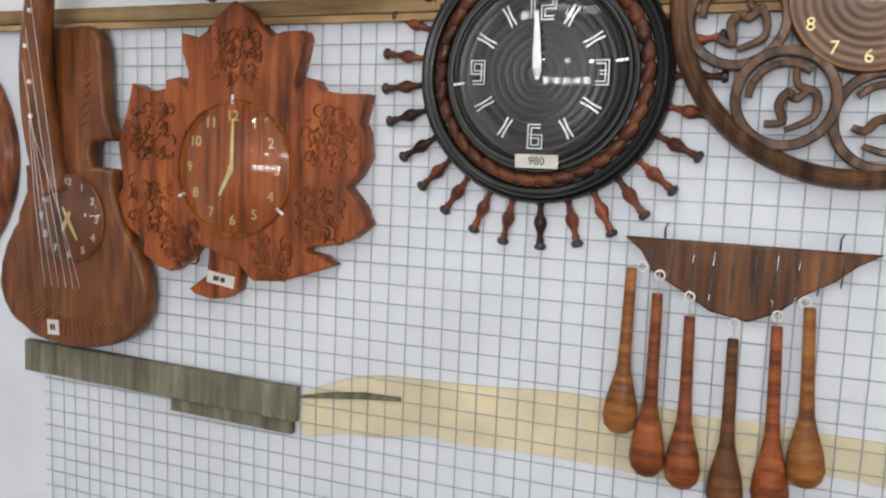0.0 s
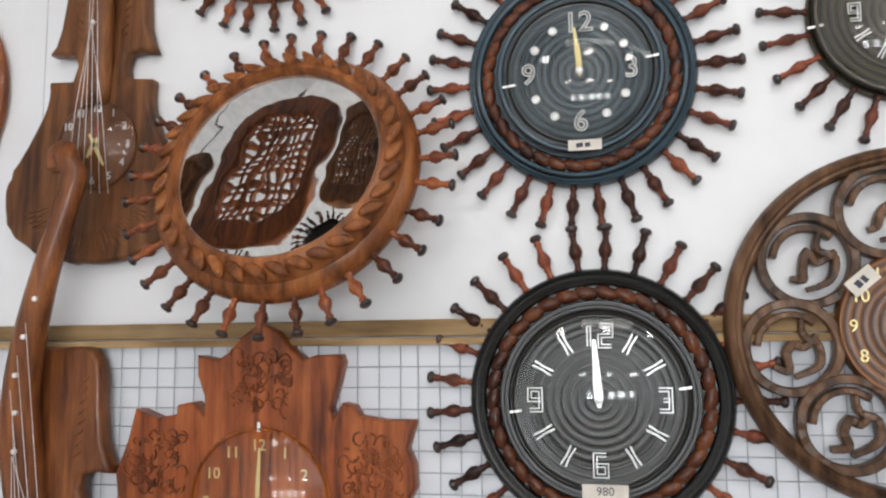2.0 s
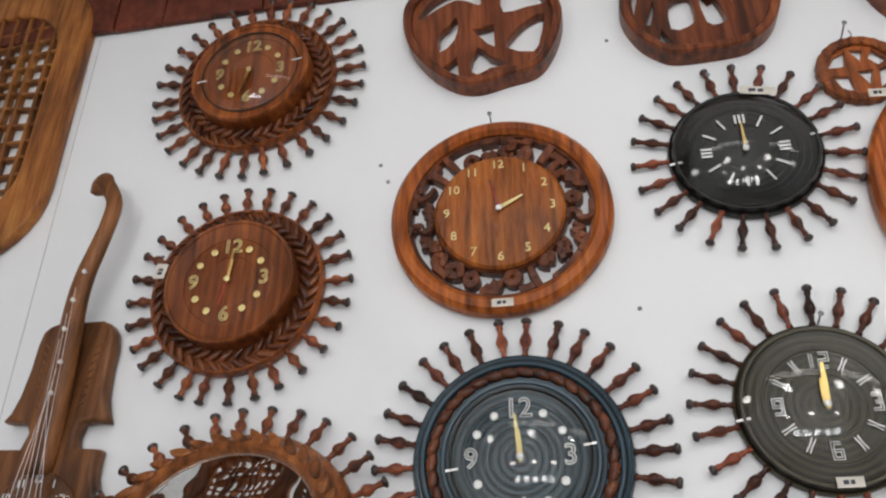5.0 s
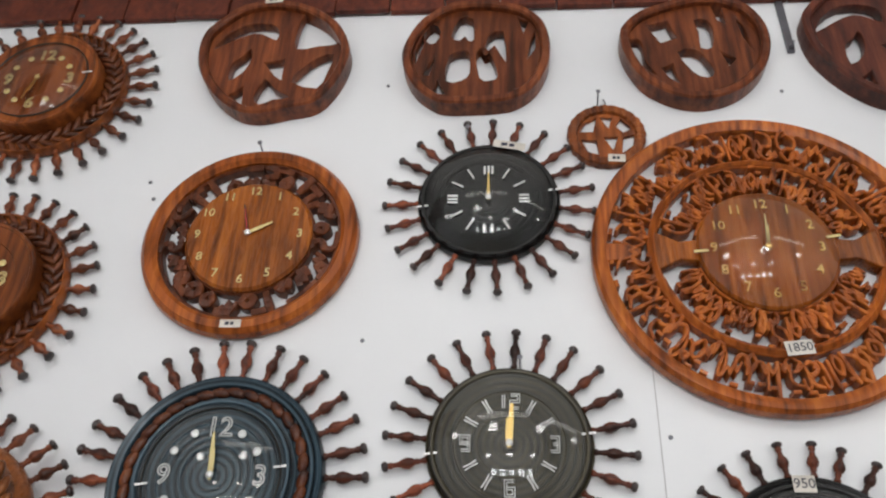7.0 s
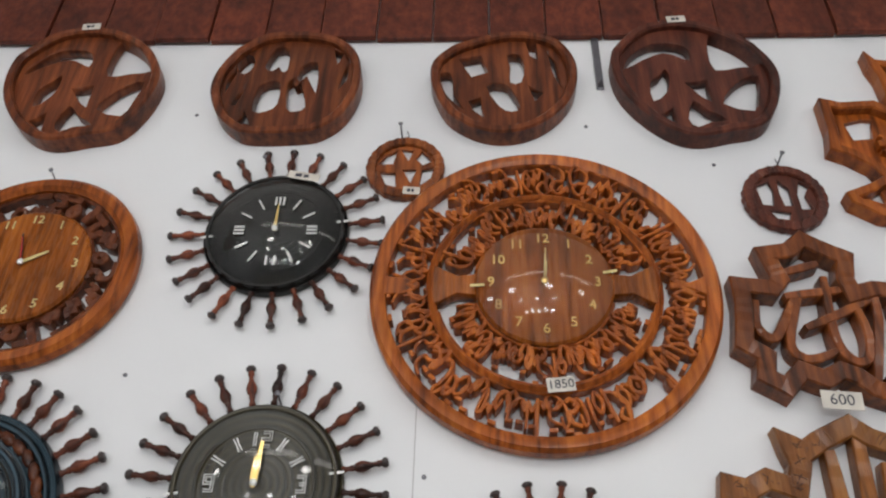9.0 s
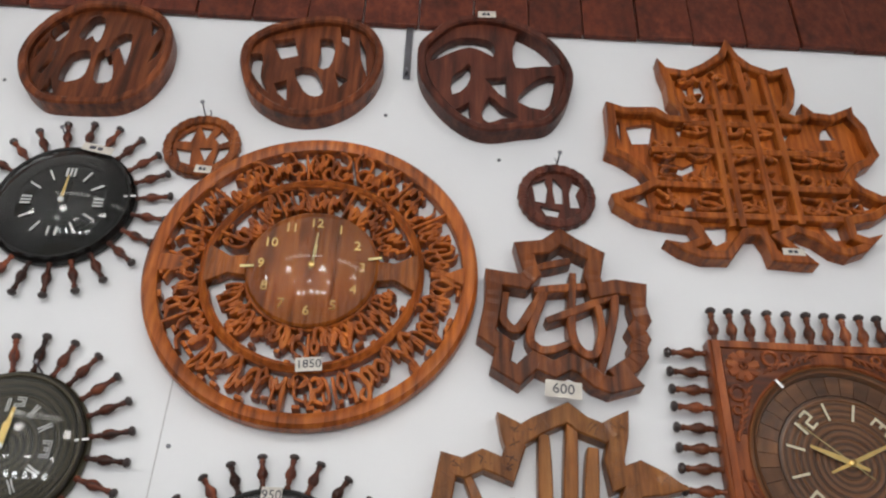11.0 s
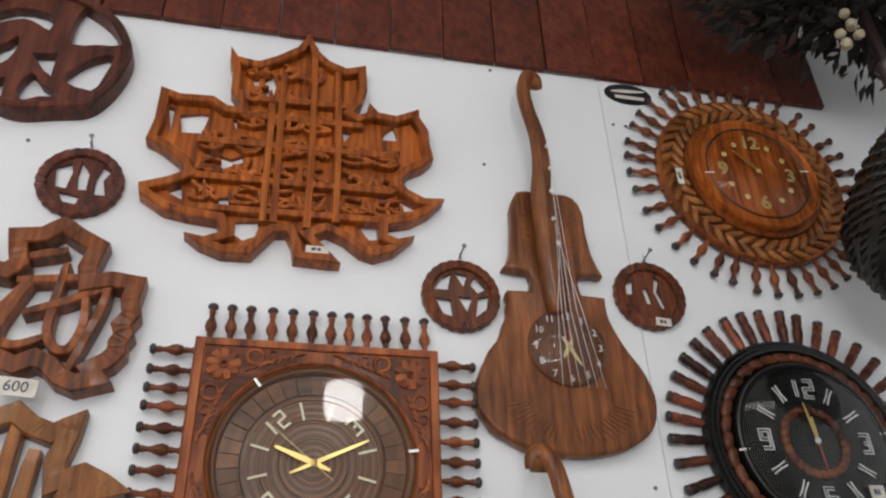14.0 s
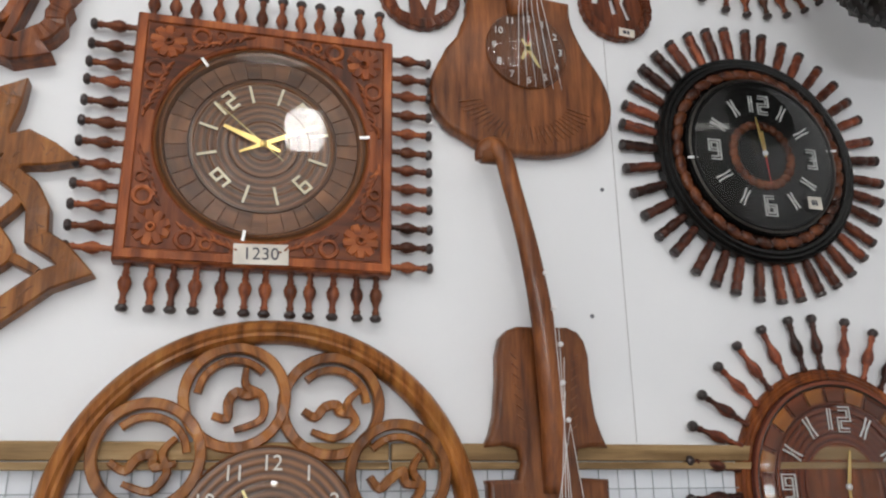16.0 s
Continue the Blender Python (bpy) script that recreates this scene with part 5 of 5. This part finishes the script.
# ---- square clock ----
def square_clock(x, z):
    root = thing("square_clock", on_wall(x, z), "square carved wooden clock with spindles on all sides", "wall clock")
    H = 0.167
    part("board", slab([(-H, -H), (H, -H), (H, H), (-H, H)], 0.03, 0.004, 0.004, [circle(0.134, 64)]), SADDLE, root)
    part("back", slab([(-H * 0.9, -H * 0.9), (H * 0.9, -H * 0.9), (H * 0.9, H * 0.9), (-H * 0.9, H * 0.9)], 0.008, 0.001, 0.0), RED, root)
    d = ([], [])
    ribbon(d, [(-H + 0.008, -H + 0.008), (H - 0.008, -H + 0.008), (H - 0.008, H - 0.008), (-H + 0.008, H - 0.008)], 0.012, 0.004, True, base=0.0325)
    part("border", mesh_of(*d), SADDLE, root)
    part("dial", lathe([(0.134, 0.006), (0.134, 0.03), (0.13, 0.034), (0.125, 0.031), (0.122, 0.022), (0.094, 0.02), (0.093, 0.023), (0.088, 0.0235), (0.087, 0.021), (0.07, 0.021), (0.069, 0.0225), (0.06, 0.0225), (0.059, 0.021), (0.045, 0.021), (0.044, 0.0225), (0.034, 0.0225), (0.033, 0.021), (0.022, 0.021), (0.021, 0.0225), (0.001, 0.0225)], 80, sharp=20), RINGWOOD, root)
    dark = wood("dark_inlay_wood", (0.07, 0.028, 0.011), (0.15, 0.064, 0.027), (0.23, 0.105, 0.048), vary=0.2)
    wedge = slab([*arc(0.1215, -4.8, 4.8, 4), *arc(0.0945, 4.8, -4.8, 4)], 0.003, 0.0004, 0.021)
    for k in range(36):
        part("inlay", wedge, dark, root, m=pose(0, 0, 0, 0, 0, 10 * k))
    numerals(root, "block", 0.072, 0.0245, CREAM, 45, 0.031, True)
    for name, L, w, a, mat in (("hour_hand", 0.055, 0.008, 292, GOLD), ("minute_hand", 0.078, 0.006, 65, GOLD), ("second_hand", 0.08, 0.0014, 310, PALEGOLD)):
        hand(root, name, L, w, a, 0.027, mat, 0.42)
    hub(root, 0.027, GOLD)
    g = part("glass", dome(0.128, 0.0015), GLASS, root, "nearly flat clear glass", m=pose(0, 0, 0.0335))
    g.visible_shadow = False
    for a in (128, 262, 8):
        part("glass_clip", box(0.014, 0.004, 0.0014, 0.0003), SILVER, root, m=polar(0.13, a, 0.0365))
    # carved flowers and leaves in the corners; darker ground paints in the shade between them
    e = H - 0.0155
    ground = slab([(e, 0.035), (e, e), (0.035, e), *arc(0.1385, 78, 12, 10)], 0.002, 0.0003, 0.0335)
    shapes = []
    cx = cy = 0.126
    for j in range(9):
        d = ([], [])
        ribbon(d, [(cx + r * math.cos(radians(40 * j)), cy + r * math.sin(radians(40 * j))) for r in (0.006, 0.011, 0.017, 0.0225)], 0.0145, 0.0045, base=0.034, chamfer=0.004, taper=0.3)
        shapes.append(("petal", mesh_of(*d)))
    d = ([], [])
    ribbon(d, circle(0.0045, 12, cx, cy), 0.004, 0.006, True, base=0.034)
    shapes.append(("flower_eye", mesh_of(*d)))
    for flip in (0, 1):
        for fx, fy, r in ((0.086, 0.139, 0.0105), (0.062, 0.143, 0.006)):
            d = ([], [])
            ribbon(d, circle(r, 14, *((fx, fy) if flip else (fy, fx))), r * 0.55, 0.004, True, base=0.034)
            shapes.append(("bud", mesh_of(*d)))
        for j in range(8):
            ux, uy, dx, dy = 0.098 - 0.0085 * j, 0.117 + 0.0028 * j, -0.02, 0.008 + 0.0005 * j
            q = [(ux, uy), (ux + dx * 0.4, uy + dy * 0.9), (ux + dx, uy + dy)]
            d = ([], [])
            ribbon(d, smooth_line([(u, v) if flip else (v, u) for u, v in q], False, 3), 0.0042, 0.0035 + 0.0003 * (j % 3), base=0.034, taper=0.6)
            shapes.append(("leaf", mesh_of(*d)))
    for k in range(4):
        turn = pose(0, 0, 0, 0, 0, 90 * k)
        part("corner_ground", ground, RUSSET, root, m=turn)
        for name, me in shapes:
            part(name, me, SADDLE, root, m=turn)
    me = spindle_mesh(0.06, 0.0085)
    for side in range(4):
        for j in range(12):
            u = -H + 0.016 + (2 * H - 0.032) * j / 11 + random.uniform(-1, 1) * 0.002
            part("spindle", me, [TURNED_LIGHT, TIP], root, m=pose(0, 0, 0, 0, 0, 90 * side) @ pose(H - 0.002, u, 0.015, 0, 0, random.uniform(-1.5, 1.5)))
    price_tag(root, 0.004, -0.152, 0.038, 0.066, 0.026, "1230", 2)


square_clock(1.451, 1.629)


# ---- violin clocks ----
def violin(x, z, line, mat, label, seed=1, out=0.0, spin=0.0, thick=(0.021, 0.013), cy=0.072, size=1.0):
    """A violin-shaped clock; the origin is the middle of its lower bout, line its neck from the body to the scroll."""
    root = thing("violin_clock", on_wall(x, z, out, spin) @ Matrix.Scale(size, 4), label, "wall clock", "violin-shaped clocks")
    half = [(0.0, 0.36), (0.036, 0.361), (0.05, 0.355), (0.059, 0.343), (0.064, 0.322), (0.064, 0.285), (0.068, 0.245), (0.076, 0.22), (0.083, 0.205), (0.06, 0.206), (0.042, 0.203), (0.038, 0.186), (0.042, 0.168), (0.081, 0.166)] + [tuple(q) for q in smooth_line([(0.081, 0.166), (0.082, 0.13), (0.1, 0.085), (0.127, 0.04), (0.138, -0.005), (0.125, -0.048), (0.085, -0.077), (0.035, -0.09), (0.0, -0.092)], False, 4)[1:]]
    part("body", slab(mirrored(half, 0.002, seed), 0.026, 0.006), mat, root)
    top_x, top_y = line[-1]
    curl = 1 if top_x < line[-2][0] else -1
    bar = [(u, v, 0.024 + 0.036 * min(1, (v - line[0][1]) / 0.3)) for u, v in line]
    bar += [(top_x - curl * 0.008, top_y + 0.012, 0.056), (top_x - curl * 0.019, top_y + 0.007, 0.052), (top_x - curl * 0.02, top_y - 0.008, 0.05)]
    neck = smooth_line(bar, False, 5)
    wide = [thick[0] + (thick[1] - thick[0]) * min(1, max(0, (q[1] - 0.22) / 0.28)) for q in neck]
    part("neck", sweep(neck, wide, 10, 0.8), mat, root, "curved neck with a scroll")
    part("scroll", lathe([(0.005, -0.012), (0.0105, -0.0105), (0.0105, 0.0105), (0.005, 0.012)], 16), mat, root, m=pose(top_x - curl * 0.014, top_y - 0.003, 0.052, 0, 90, 0))

    def neck_x(y):
        return float(np.interp(y, [v for _, v in line], [u for u, _ in line]))

    # fine carved fan on the lower bout and leaves on the upper
    d = ([], [])
    for k in range(27):
        a = 198 + 144 * k / 26
        ribbon(d, [(r * 1.35 * math.cos(radians(a)), 0.0 + r * math.sin(radians(a))) for r in (0.05, 0.065, 0.078)], 0.0028, 0.0022, base=0.025, taper=0.7)
    for s in (-1, 1):
        for k in range(8):
            ribbon(d, [(s * (0.03 + 0.0012 * k), 0.225 + 0.013 * k), (s * (0.04 + 0.001 * k), 0.232 + 0.013 * k)], 0.0045, 0.0025, base=0.025, taper=0.6)
    part("leaf_carving", mesh_of(*d), mat, root)["kind"] = "stuff"
    r = 0.062
    holder = part("dial", lathe([(r, 0.022), (r, 0.029), (r * 0.97, 0.0305), (0.001, 0.0305)], 48), mat, root, m=pose(0.006, cy, 0))
    numerals(holder, "figures", r * 0.82, 0.0315, SILVER, size=0.015)
    for a in hands_of(208, 150, 5, r * 0.55, PALEGOLD, 0.006):
        hand(holder, *a[:4], 0.033, a[4], 0.5)
    g = part("glass", dome(r, 0.02), GLASS, root, "clear domed glass", m=pose(0.006, cy, 0.031))
    g.visible_shadow = False
    for k in range(6):
        u, pin = -0.03 + 0.013 * k, 0.23 + 0.04 * (k % 5)
        part("string", sweep([(u + 0.012, 0.0, 0.052), (u * 0.6 + neck_x(pin) * 0.5 + 0.008, 0.12, 0.058), (neck_x(pin) + 0.008, pin, 0.066 + 0.012 * (pin > 0.3))], [0.00045] * 3, 4), SILVER, root)
    for k in range(5):
        y = 0.235 + 0.046 * k
        part("tuning_pin", lathe([(0.003, 0), (0.0034, 0.004), (0.0018, 0.0055)], 10), SILVER, root, m=pose(neck_x(y) + 0.008, y, 0.06 + 0.012 * (y > 0.3)))
    return root


violin(1.812, 1.745, [(0.0, 0.13), (-0.012, 0.25), (-0.017, 0.33), (-0.013, 0.39), (-0.017, 0.452), (-0.028, 0.508), (-0.032, 0.55), (-0.024, 0.583)], VIOLIN, "brown violin-shaped wall clock with strings over the dial", seed=1)
violin(1.822, 1.046, [(0.008, 0.15), (0.006, 0.225), (-0.002, 0.302), (-0.008, 0.353), (-0.019, 0.413), (-0.032, 0.474), (-0.047, 0.537), (-0.055, 0.572), (-0.062, 0.587)], VIOLIN, "brown violin-shaped wall clock hung below another", seed=2, thick=(0.019, 0.013))
violin(-0.682, 1.432, [(0.0, 0.13), (0.004, 0.25), (0.005, 0.316), (0.006, 0.378), (0.012, 0.422), (0.021, 0.468), (0.028, 0.514), (0.027, 0.55), (0.006, 0.583)], DULL, "dark brown violin-shaped wall clock beside the panel joint", seed=3, spin=-2.5)
violin_low = violin(-0.712, 0.8445, [(-0.02, 0.13), (-0.033, 0.192), (-0.035, 0.287), (-0.019, 0.371), (0.008, 0.462), (0.034, 0.545), (0.04, 0.572), (0.03, 0.592)], VIOLIN, "varnished violin-shaped wall clock over the wire grid", seed=4, out=0.012, thick=(0.028, 0.016), cy=0.095, size=1.06)
price_tag(violin_low, -0.03, -0.066, 0.0275, 0.022, 0.022, "", 2)


# ---- spoons on a leaf-shaped hanger ----
hanger = thing("spoon_hanger", on_wall(0.245, 0.97, 0.006), "half-leaf wooden plate with cord rings for hanging spoons", "hanger")
plate_half = [(0.134, 0.002), (0.11, -0.012), (0.09, -0.03), (0.06, -0.048), (0.035, -0.07), (0.005, -0.083)]
part("plate", slab(plate_half + [(-0.035, -0.075), (-0.065, -0.056), (-0.1, -0.036), (-0.115, -0.012), (-0.134, 0.004)], 0.012, 0.003), DULL, hanger)
part("stripe_carving", carve([[(-0.1 + 0.022 * k, -0.006), (-0.1 + 0.022 * k - 0.003, -0.036 - 0.03 * math.sin(0.35 * k))] for k in range(10)], 0.0022, 0.0016, 0.0115, 0.3), TIP, hanger)
for x in (-0.09, 0.092):
    part("hook", sweep([(x, 0.004, 0.004), (x, 0.016, 0.006), (x + 0.003, 0.022, 0.008)], [0.0012] * 3, 6), STEEL, hanger)
spoon_mesh = lathe_x([(0.0, 0.0058), (0.01, 0.0062), (0.1, 0.0072), (0.13, 0.0085), (0.15, 0.0125), (0.175, 0.0185), (0.195, 0.0205), (0.208, 0.018), (0.216, 0.011), (0.219, 0.003)], 12)
for x, z, L, rx, rz, mat, sp in ((0.121, 0.938, 0.91, -0.112, -0.028, TAN, -1), (0.152, 0.911, 1.0, -0.092, -0.036, SADDLE, 0), (0.189, 0.888, 0.93, -0.058, -0.058, RED, 1), (0.237, 0.868, 0.92, -0.008, -0.083, DULL, 1), (0.281, 0.887, 0.97, 0.036, -0.07, SADDLE, 2), (0.312, 0.911, 0.92, 0.062, -0.052, TAN, 3)):
    part("ring", lathe([(0.0052, -0.0007), (0.0066, 0), (0.0052, 0.0007), (0.0044, 0), (0.0052, -0.0007)], 14), SILVER, hanger, m=pose(rx, rz - 0.002, 0.013))
    spoon = thing("wooden_spoon", on_wall(x, z, 0.02, 0), "turned wooden spoon hung by a thread from the plate", "spoon", "wooden spoons under the plate")
    part("spoon", spoon_mesh, mat, spoon, m=pose(0, 0, 0, 0, 0, -90 + sp) @ Matrix.Diagonal((L, 1, 0.6, 1)))
    part("thread", sweep([(0, -0.004, 0), (rx + 0.245 - x, rz + 0.97 - z + 0.002, 0)], [0.0006] * 2, 4), PAPER, spoon)


# ---- pendant lamps over the walkway ----
def pendant(x, y, z):
    root = thing("pendant_lamp", pose(x, y, z), "small white glowing drum lamp hung from the ceiling", "lamp", "pendant lamps in a row")
    part("shade", lathe([(0.05, -0.055), (0.062, -0.05), (0.065, -0.04), (0.065, 0.04), (0.06, 0.052), (0.04, 0.056)], 24), LAMP, root)
    part("cap", lathe([(0.03, 0.056), (0.032, 0.07), (0.018, 0.09), (0.006, 0.095)], 16), STEEL, root)
    part("cord", sweep([(0, 0, 0.09), (0, 0, TOP - z)], [0.003] * 2, 6), TIP, root)


for k in range(4):
    pendant(-0.64 + 0.75 * k, -1.135, 2.19)


for k in range(3):
    spot = thing("globe_lamp", pose(-0.75 + 1.15 * k, -4.1, 2.1), "round white glowing globe lamp on a short stem", "lamp", "globe lamps deep in the shop")
    part("bulb", lathe([(0.04, -0.12), (0.115, -0.095), (0.16, -0.04), (0.155, 0.025), (0.08, 0.065)], 24), SPOT, spot)
    part("stem", sweep([(0, 0, 0.04), (0, 0, TOP - 2.1)], [0.006] * 2, 7), STEEL, spot)


# ---- goods past the panel joint, and opposite, seen in the mirror ----
def hung(x, z, y=-1.0):
    """A frame hung under the ceiling, facing the display wall."""
    return pose(x, y, z, 90, 0, 180)


def cord(root, up, z):
    part("cord", sweep([(0, up, 0.008), (0, TOP - z, 0.008)], [0.0025] * 2, 6), TIP, root)


def side_board(m, w, h, mat, label, seed):
    root = thing("carved_board", m, label, "carved board", "carved boards")
    rnd = min(w, h) * 0.35
    outline = []
    for cx, cy, a in ((w / 2 - rnd, h / 2 - rnd, 0), (-w / 2 + rnd, h / 2 - rnd, 90), (-w / 2 + rnd, -h / 2 + rnd, 180), (w / 2 - rnd, -h / 2 + rnd, 270)):
        outline += arc(rnd, a, a + 90, 8, cx, cy)
    hole = [(x * 0.7, yy * 0.74) for x, yy in outline]
    part("frame", slab(outline, 0.024, 0.005, 0, [hole]), mat, root)
    rng, d = random.Random(seed), ([], [])
    for k in range(9):
        u = (k - 4) / 4 * 0.6
        ribbon(d, smooth_line([(u * w / 2, -h * 0.38), (u * w / 2 + rng.uniform(-1, 1) * 0.01, 0), (u * w / 2, h * 0.38)], False, 5), 0.008, 0.014, base=0.003)
    for k in range(13):
        v = (k - 6) / 6 * 0.66
        ribbon(d, smooth_line([(-w * 0.36, v * h / 2), (0, v * h / 2 + rng.uniform(-1, 1) * 0.015), (w * 0.36, v * h / 2)], False, 5), 0.007, 0.012, base=0.003)
    part("lattice", mesh_of(*d), mat, root, "pierced carved lattice")
    return root


side_board(on_wall(-1.0, 2.235), 0.41, 0.64, TAN, "large rounded brown board with a carved lattice centre", 2)
for x, z, r in ((-1.045, 1.03, 0.2), (-1.02, 1.60, 0.185)):
    root = thing("round_plaque", on_wall(x, z), "round red-brown varnished plaque near the panel joint", "wall plaque", "round plaques")
    part("disc", lathe([(r * 0.96, 0), (r, 0.008), (r, 0.018), (r * 0.95, 0.026), (r * 0.86, 0.024), (r * 0.8, 0.018), (0.001, 0.02)], 64), RED, root)
    part("carving", script_ring(r * 0.3, r * 0.76, 26, 0.008, 0.008, 31, 0.016), RED, root, "raised carved strokes")
for x, z, w, h, mat, label in ((-1.01, 2.55, 0.36, 0.72, RED, "wide rounded red-brown lattice board hung from the ceiling"), (-1.28, 2.45, 0.12, 0.36, DULL, "narrow dull brown lattice board hung from the ceiling"), (-0.725, 2.6, 0.17, 0.5, DULL, "narrow dull brown lattice board hung from the ceiling")):
    cord(side_board(hung(x, z), w, h, mat, label, 5), h / 2 - 0.01, z)
for x, z in ((-0.75, 2.24), (-1.02, 2.1)):
    root = thing("sunburst_plaque", hung(x, z, -1.02), "small dark sunburst plaque with short spindles on a cord", "wall plaque", "dark sunburst plaques opposite the mirror")
    part("disc", lathe([(0.06, 0), (0.064, 0.008), (0.058, 0.02), (0.045, 0.016), (0.001, 0.018)], 40), BLACK, root)
    spindles(root, 24, 0.06, 0.1, 0.01, 2, fat=0.006)
    cord(root, 0.05, z)


# ---- dark woven hanging lamp with dried flowers ----
def woven_lamp(x, y, z):
    root = thing("woven_hanging_lamp", pose(x, y, z), "dark woven hanging lamp with a beaded metal neck", "hanging lamp")
    weave = plain("dark_weave", (0.012, 0.0095, 0.006), 0.4, spread=0.6, scale=60, bump=0.6)
    prof = [(0.03, -0.13), (0.08, -0.12), (0.125, -0.085), (0.15, -0.03), (0.148, 0.02), (0.122, 0.075), (0.085, 0.125), (0.05, 0.165), (0.03, 0.185)]
    part("shade", lathe(prof, 40), weave, root)
    d = ([], [])
    verts, faces = d
    rng = random.Random(6)
    # raised weave: short bars laid in a basket pattern
    for i in range(60):
        t = (i + 0.5) / 60 * (len(prof) - 1)
        j = min(int(t), len(prof) - 2)
        r = prof[j][0] + (prof[j + 1][0] - prof[j][0]) * (t - j)
        h = prof[j][1] + (prof[j + 1][1] - prof[j][1]) * (t - j)
        n = max(10, int(r * 220))
        for k in range(n):
            if (i + k) % 2:
                continue
            a, da = 2 * math.pi * k / n, 2 * math.pi / n * 0.55
            f = len(verts)
            for rr, aa, hh in ((r, a - da, h - 0.002), (r + 0.006, a, h - 0.002), (r, a + da, h - 0.002), (r, a - da, h + 0.002), (r + 0.006, a, h + 0.002), (r, a + da, h + 0.002)):
                verts.append((rr * math.cos(aa), rr * math.sin(aa), hh))
            faces += [(f, f + 1, f + 4, f + 3), (f + 1, f + 2, f + 5, f + 4), (f + 3, f + 4, f + 5), (f + 2, f + 1, f)]
    part("weave", mesh_of(verts, faces), weave, root)["kind"] = "stuff"
    part("neck", lathe([(0.03, 0.18), (0.034, 0.19), (0.02, 0.2), (0.024, 0.215), (0.012, 0.23), (0.014, 0.3), (0.02, 0.31), (0.01, 0.32), (0.008, TOP - z)], 18), TIP, root, "beaded dark metal neck")
    d = ([], [])
    # dry leaves, packed dense and near black to stand in for shade on the boards
    for k in range(3400):
        a, b, r = rng.uniform(0, 360), rng.uniform(-50, 60), rng.uniform(0.04, 0.34)
        m = pose(0.0 + r * math.cos(radians(a)), r * 0.4 * math.sin(radians(a)), 0.54 + rng.uniform(-0.14, 0.24) - 0.2 * r * math.cos(radians(a)), b, rng.uniform(-50, 50), a)
        L, f = rng.uniform(0.025, 0.055), len(d[0])
        for u, v, w in ((0, 0, 0), (0.4, 0.22, 0.06), (1, 0, -0.05), (0.4, -0.22, 0.06), (0.4, 0, -0.02)):
            d[0].append(m @ Vector((u * L, v * L, w * L)))
        d[1].extend([(f, f + 4, f + 1), (f + 1, f + 4, f + 2), (f + 2, f + 4, f + 3), (f + 3, f + 4, f)])
    leaves = part("leaves_and_shade", mesh_of(*d), plain("dry_leaf", (0.012, 0.009, 0.006), 0.8, spread=0.4), root)
    leaves["kind"] = "stuff"
    for k in range(7):
        part("dried_flower", lathe([(0.003, -0.008), (0.008, -0.003), (0.0095, 0.003), (0.006, 0.009), (0.002, 0.011)], 10), plain("dry_petal", (0.38, 0.32, 0.22), 0.7) if k == 0 else bpy.data.materials["dry_petal"], root, m=pose(-0.085 + 0.012 * (k % 3) + 0.004 * k, -0.02 + 0.015 * (k % 2), 0.33 + 0.013 * k, 40 * k, 30 * k, 0))


woven_lamp(2.365, -0.25, 1.965)
rack = thing("wire_rack", pose(2.56, -0.16, 1.0), "black wire display rack at the end of the wall", "display rack")
for x in (-0.02, 0.24):
    for y in (-0.12, 0.12):
        part("post", sweep([(x, y, -1.0), (x, y, 0.5)], [0.005] * 2, 7), TIP, rack)
for z in (-0.5, 0.0, 0.2, 0.48):
    for y in (-0.12, 0.12):
        part("rail", sweep([(-0.02, y, z), (0.24, y, z)], [0.004] * 2, 6), TIP, rack)
    for x in (-0.02, 0.24):
        part("rail", sweep([(x, -0.12, z), (x, 0.12, z)], [0.004] * 2, 6), TIP, rack)
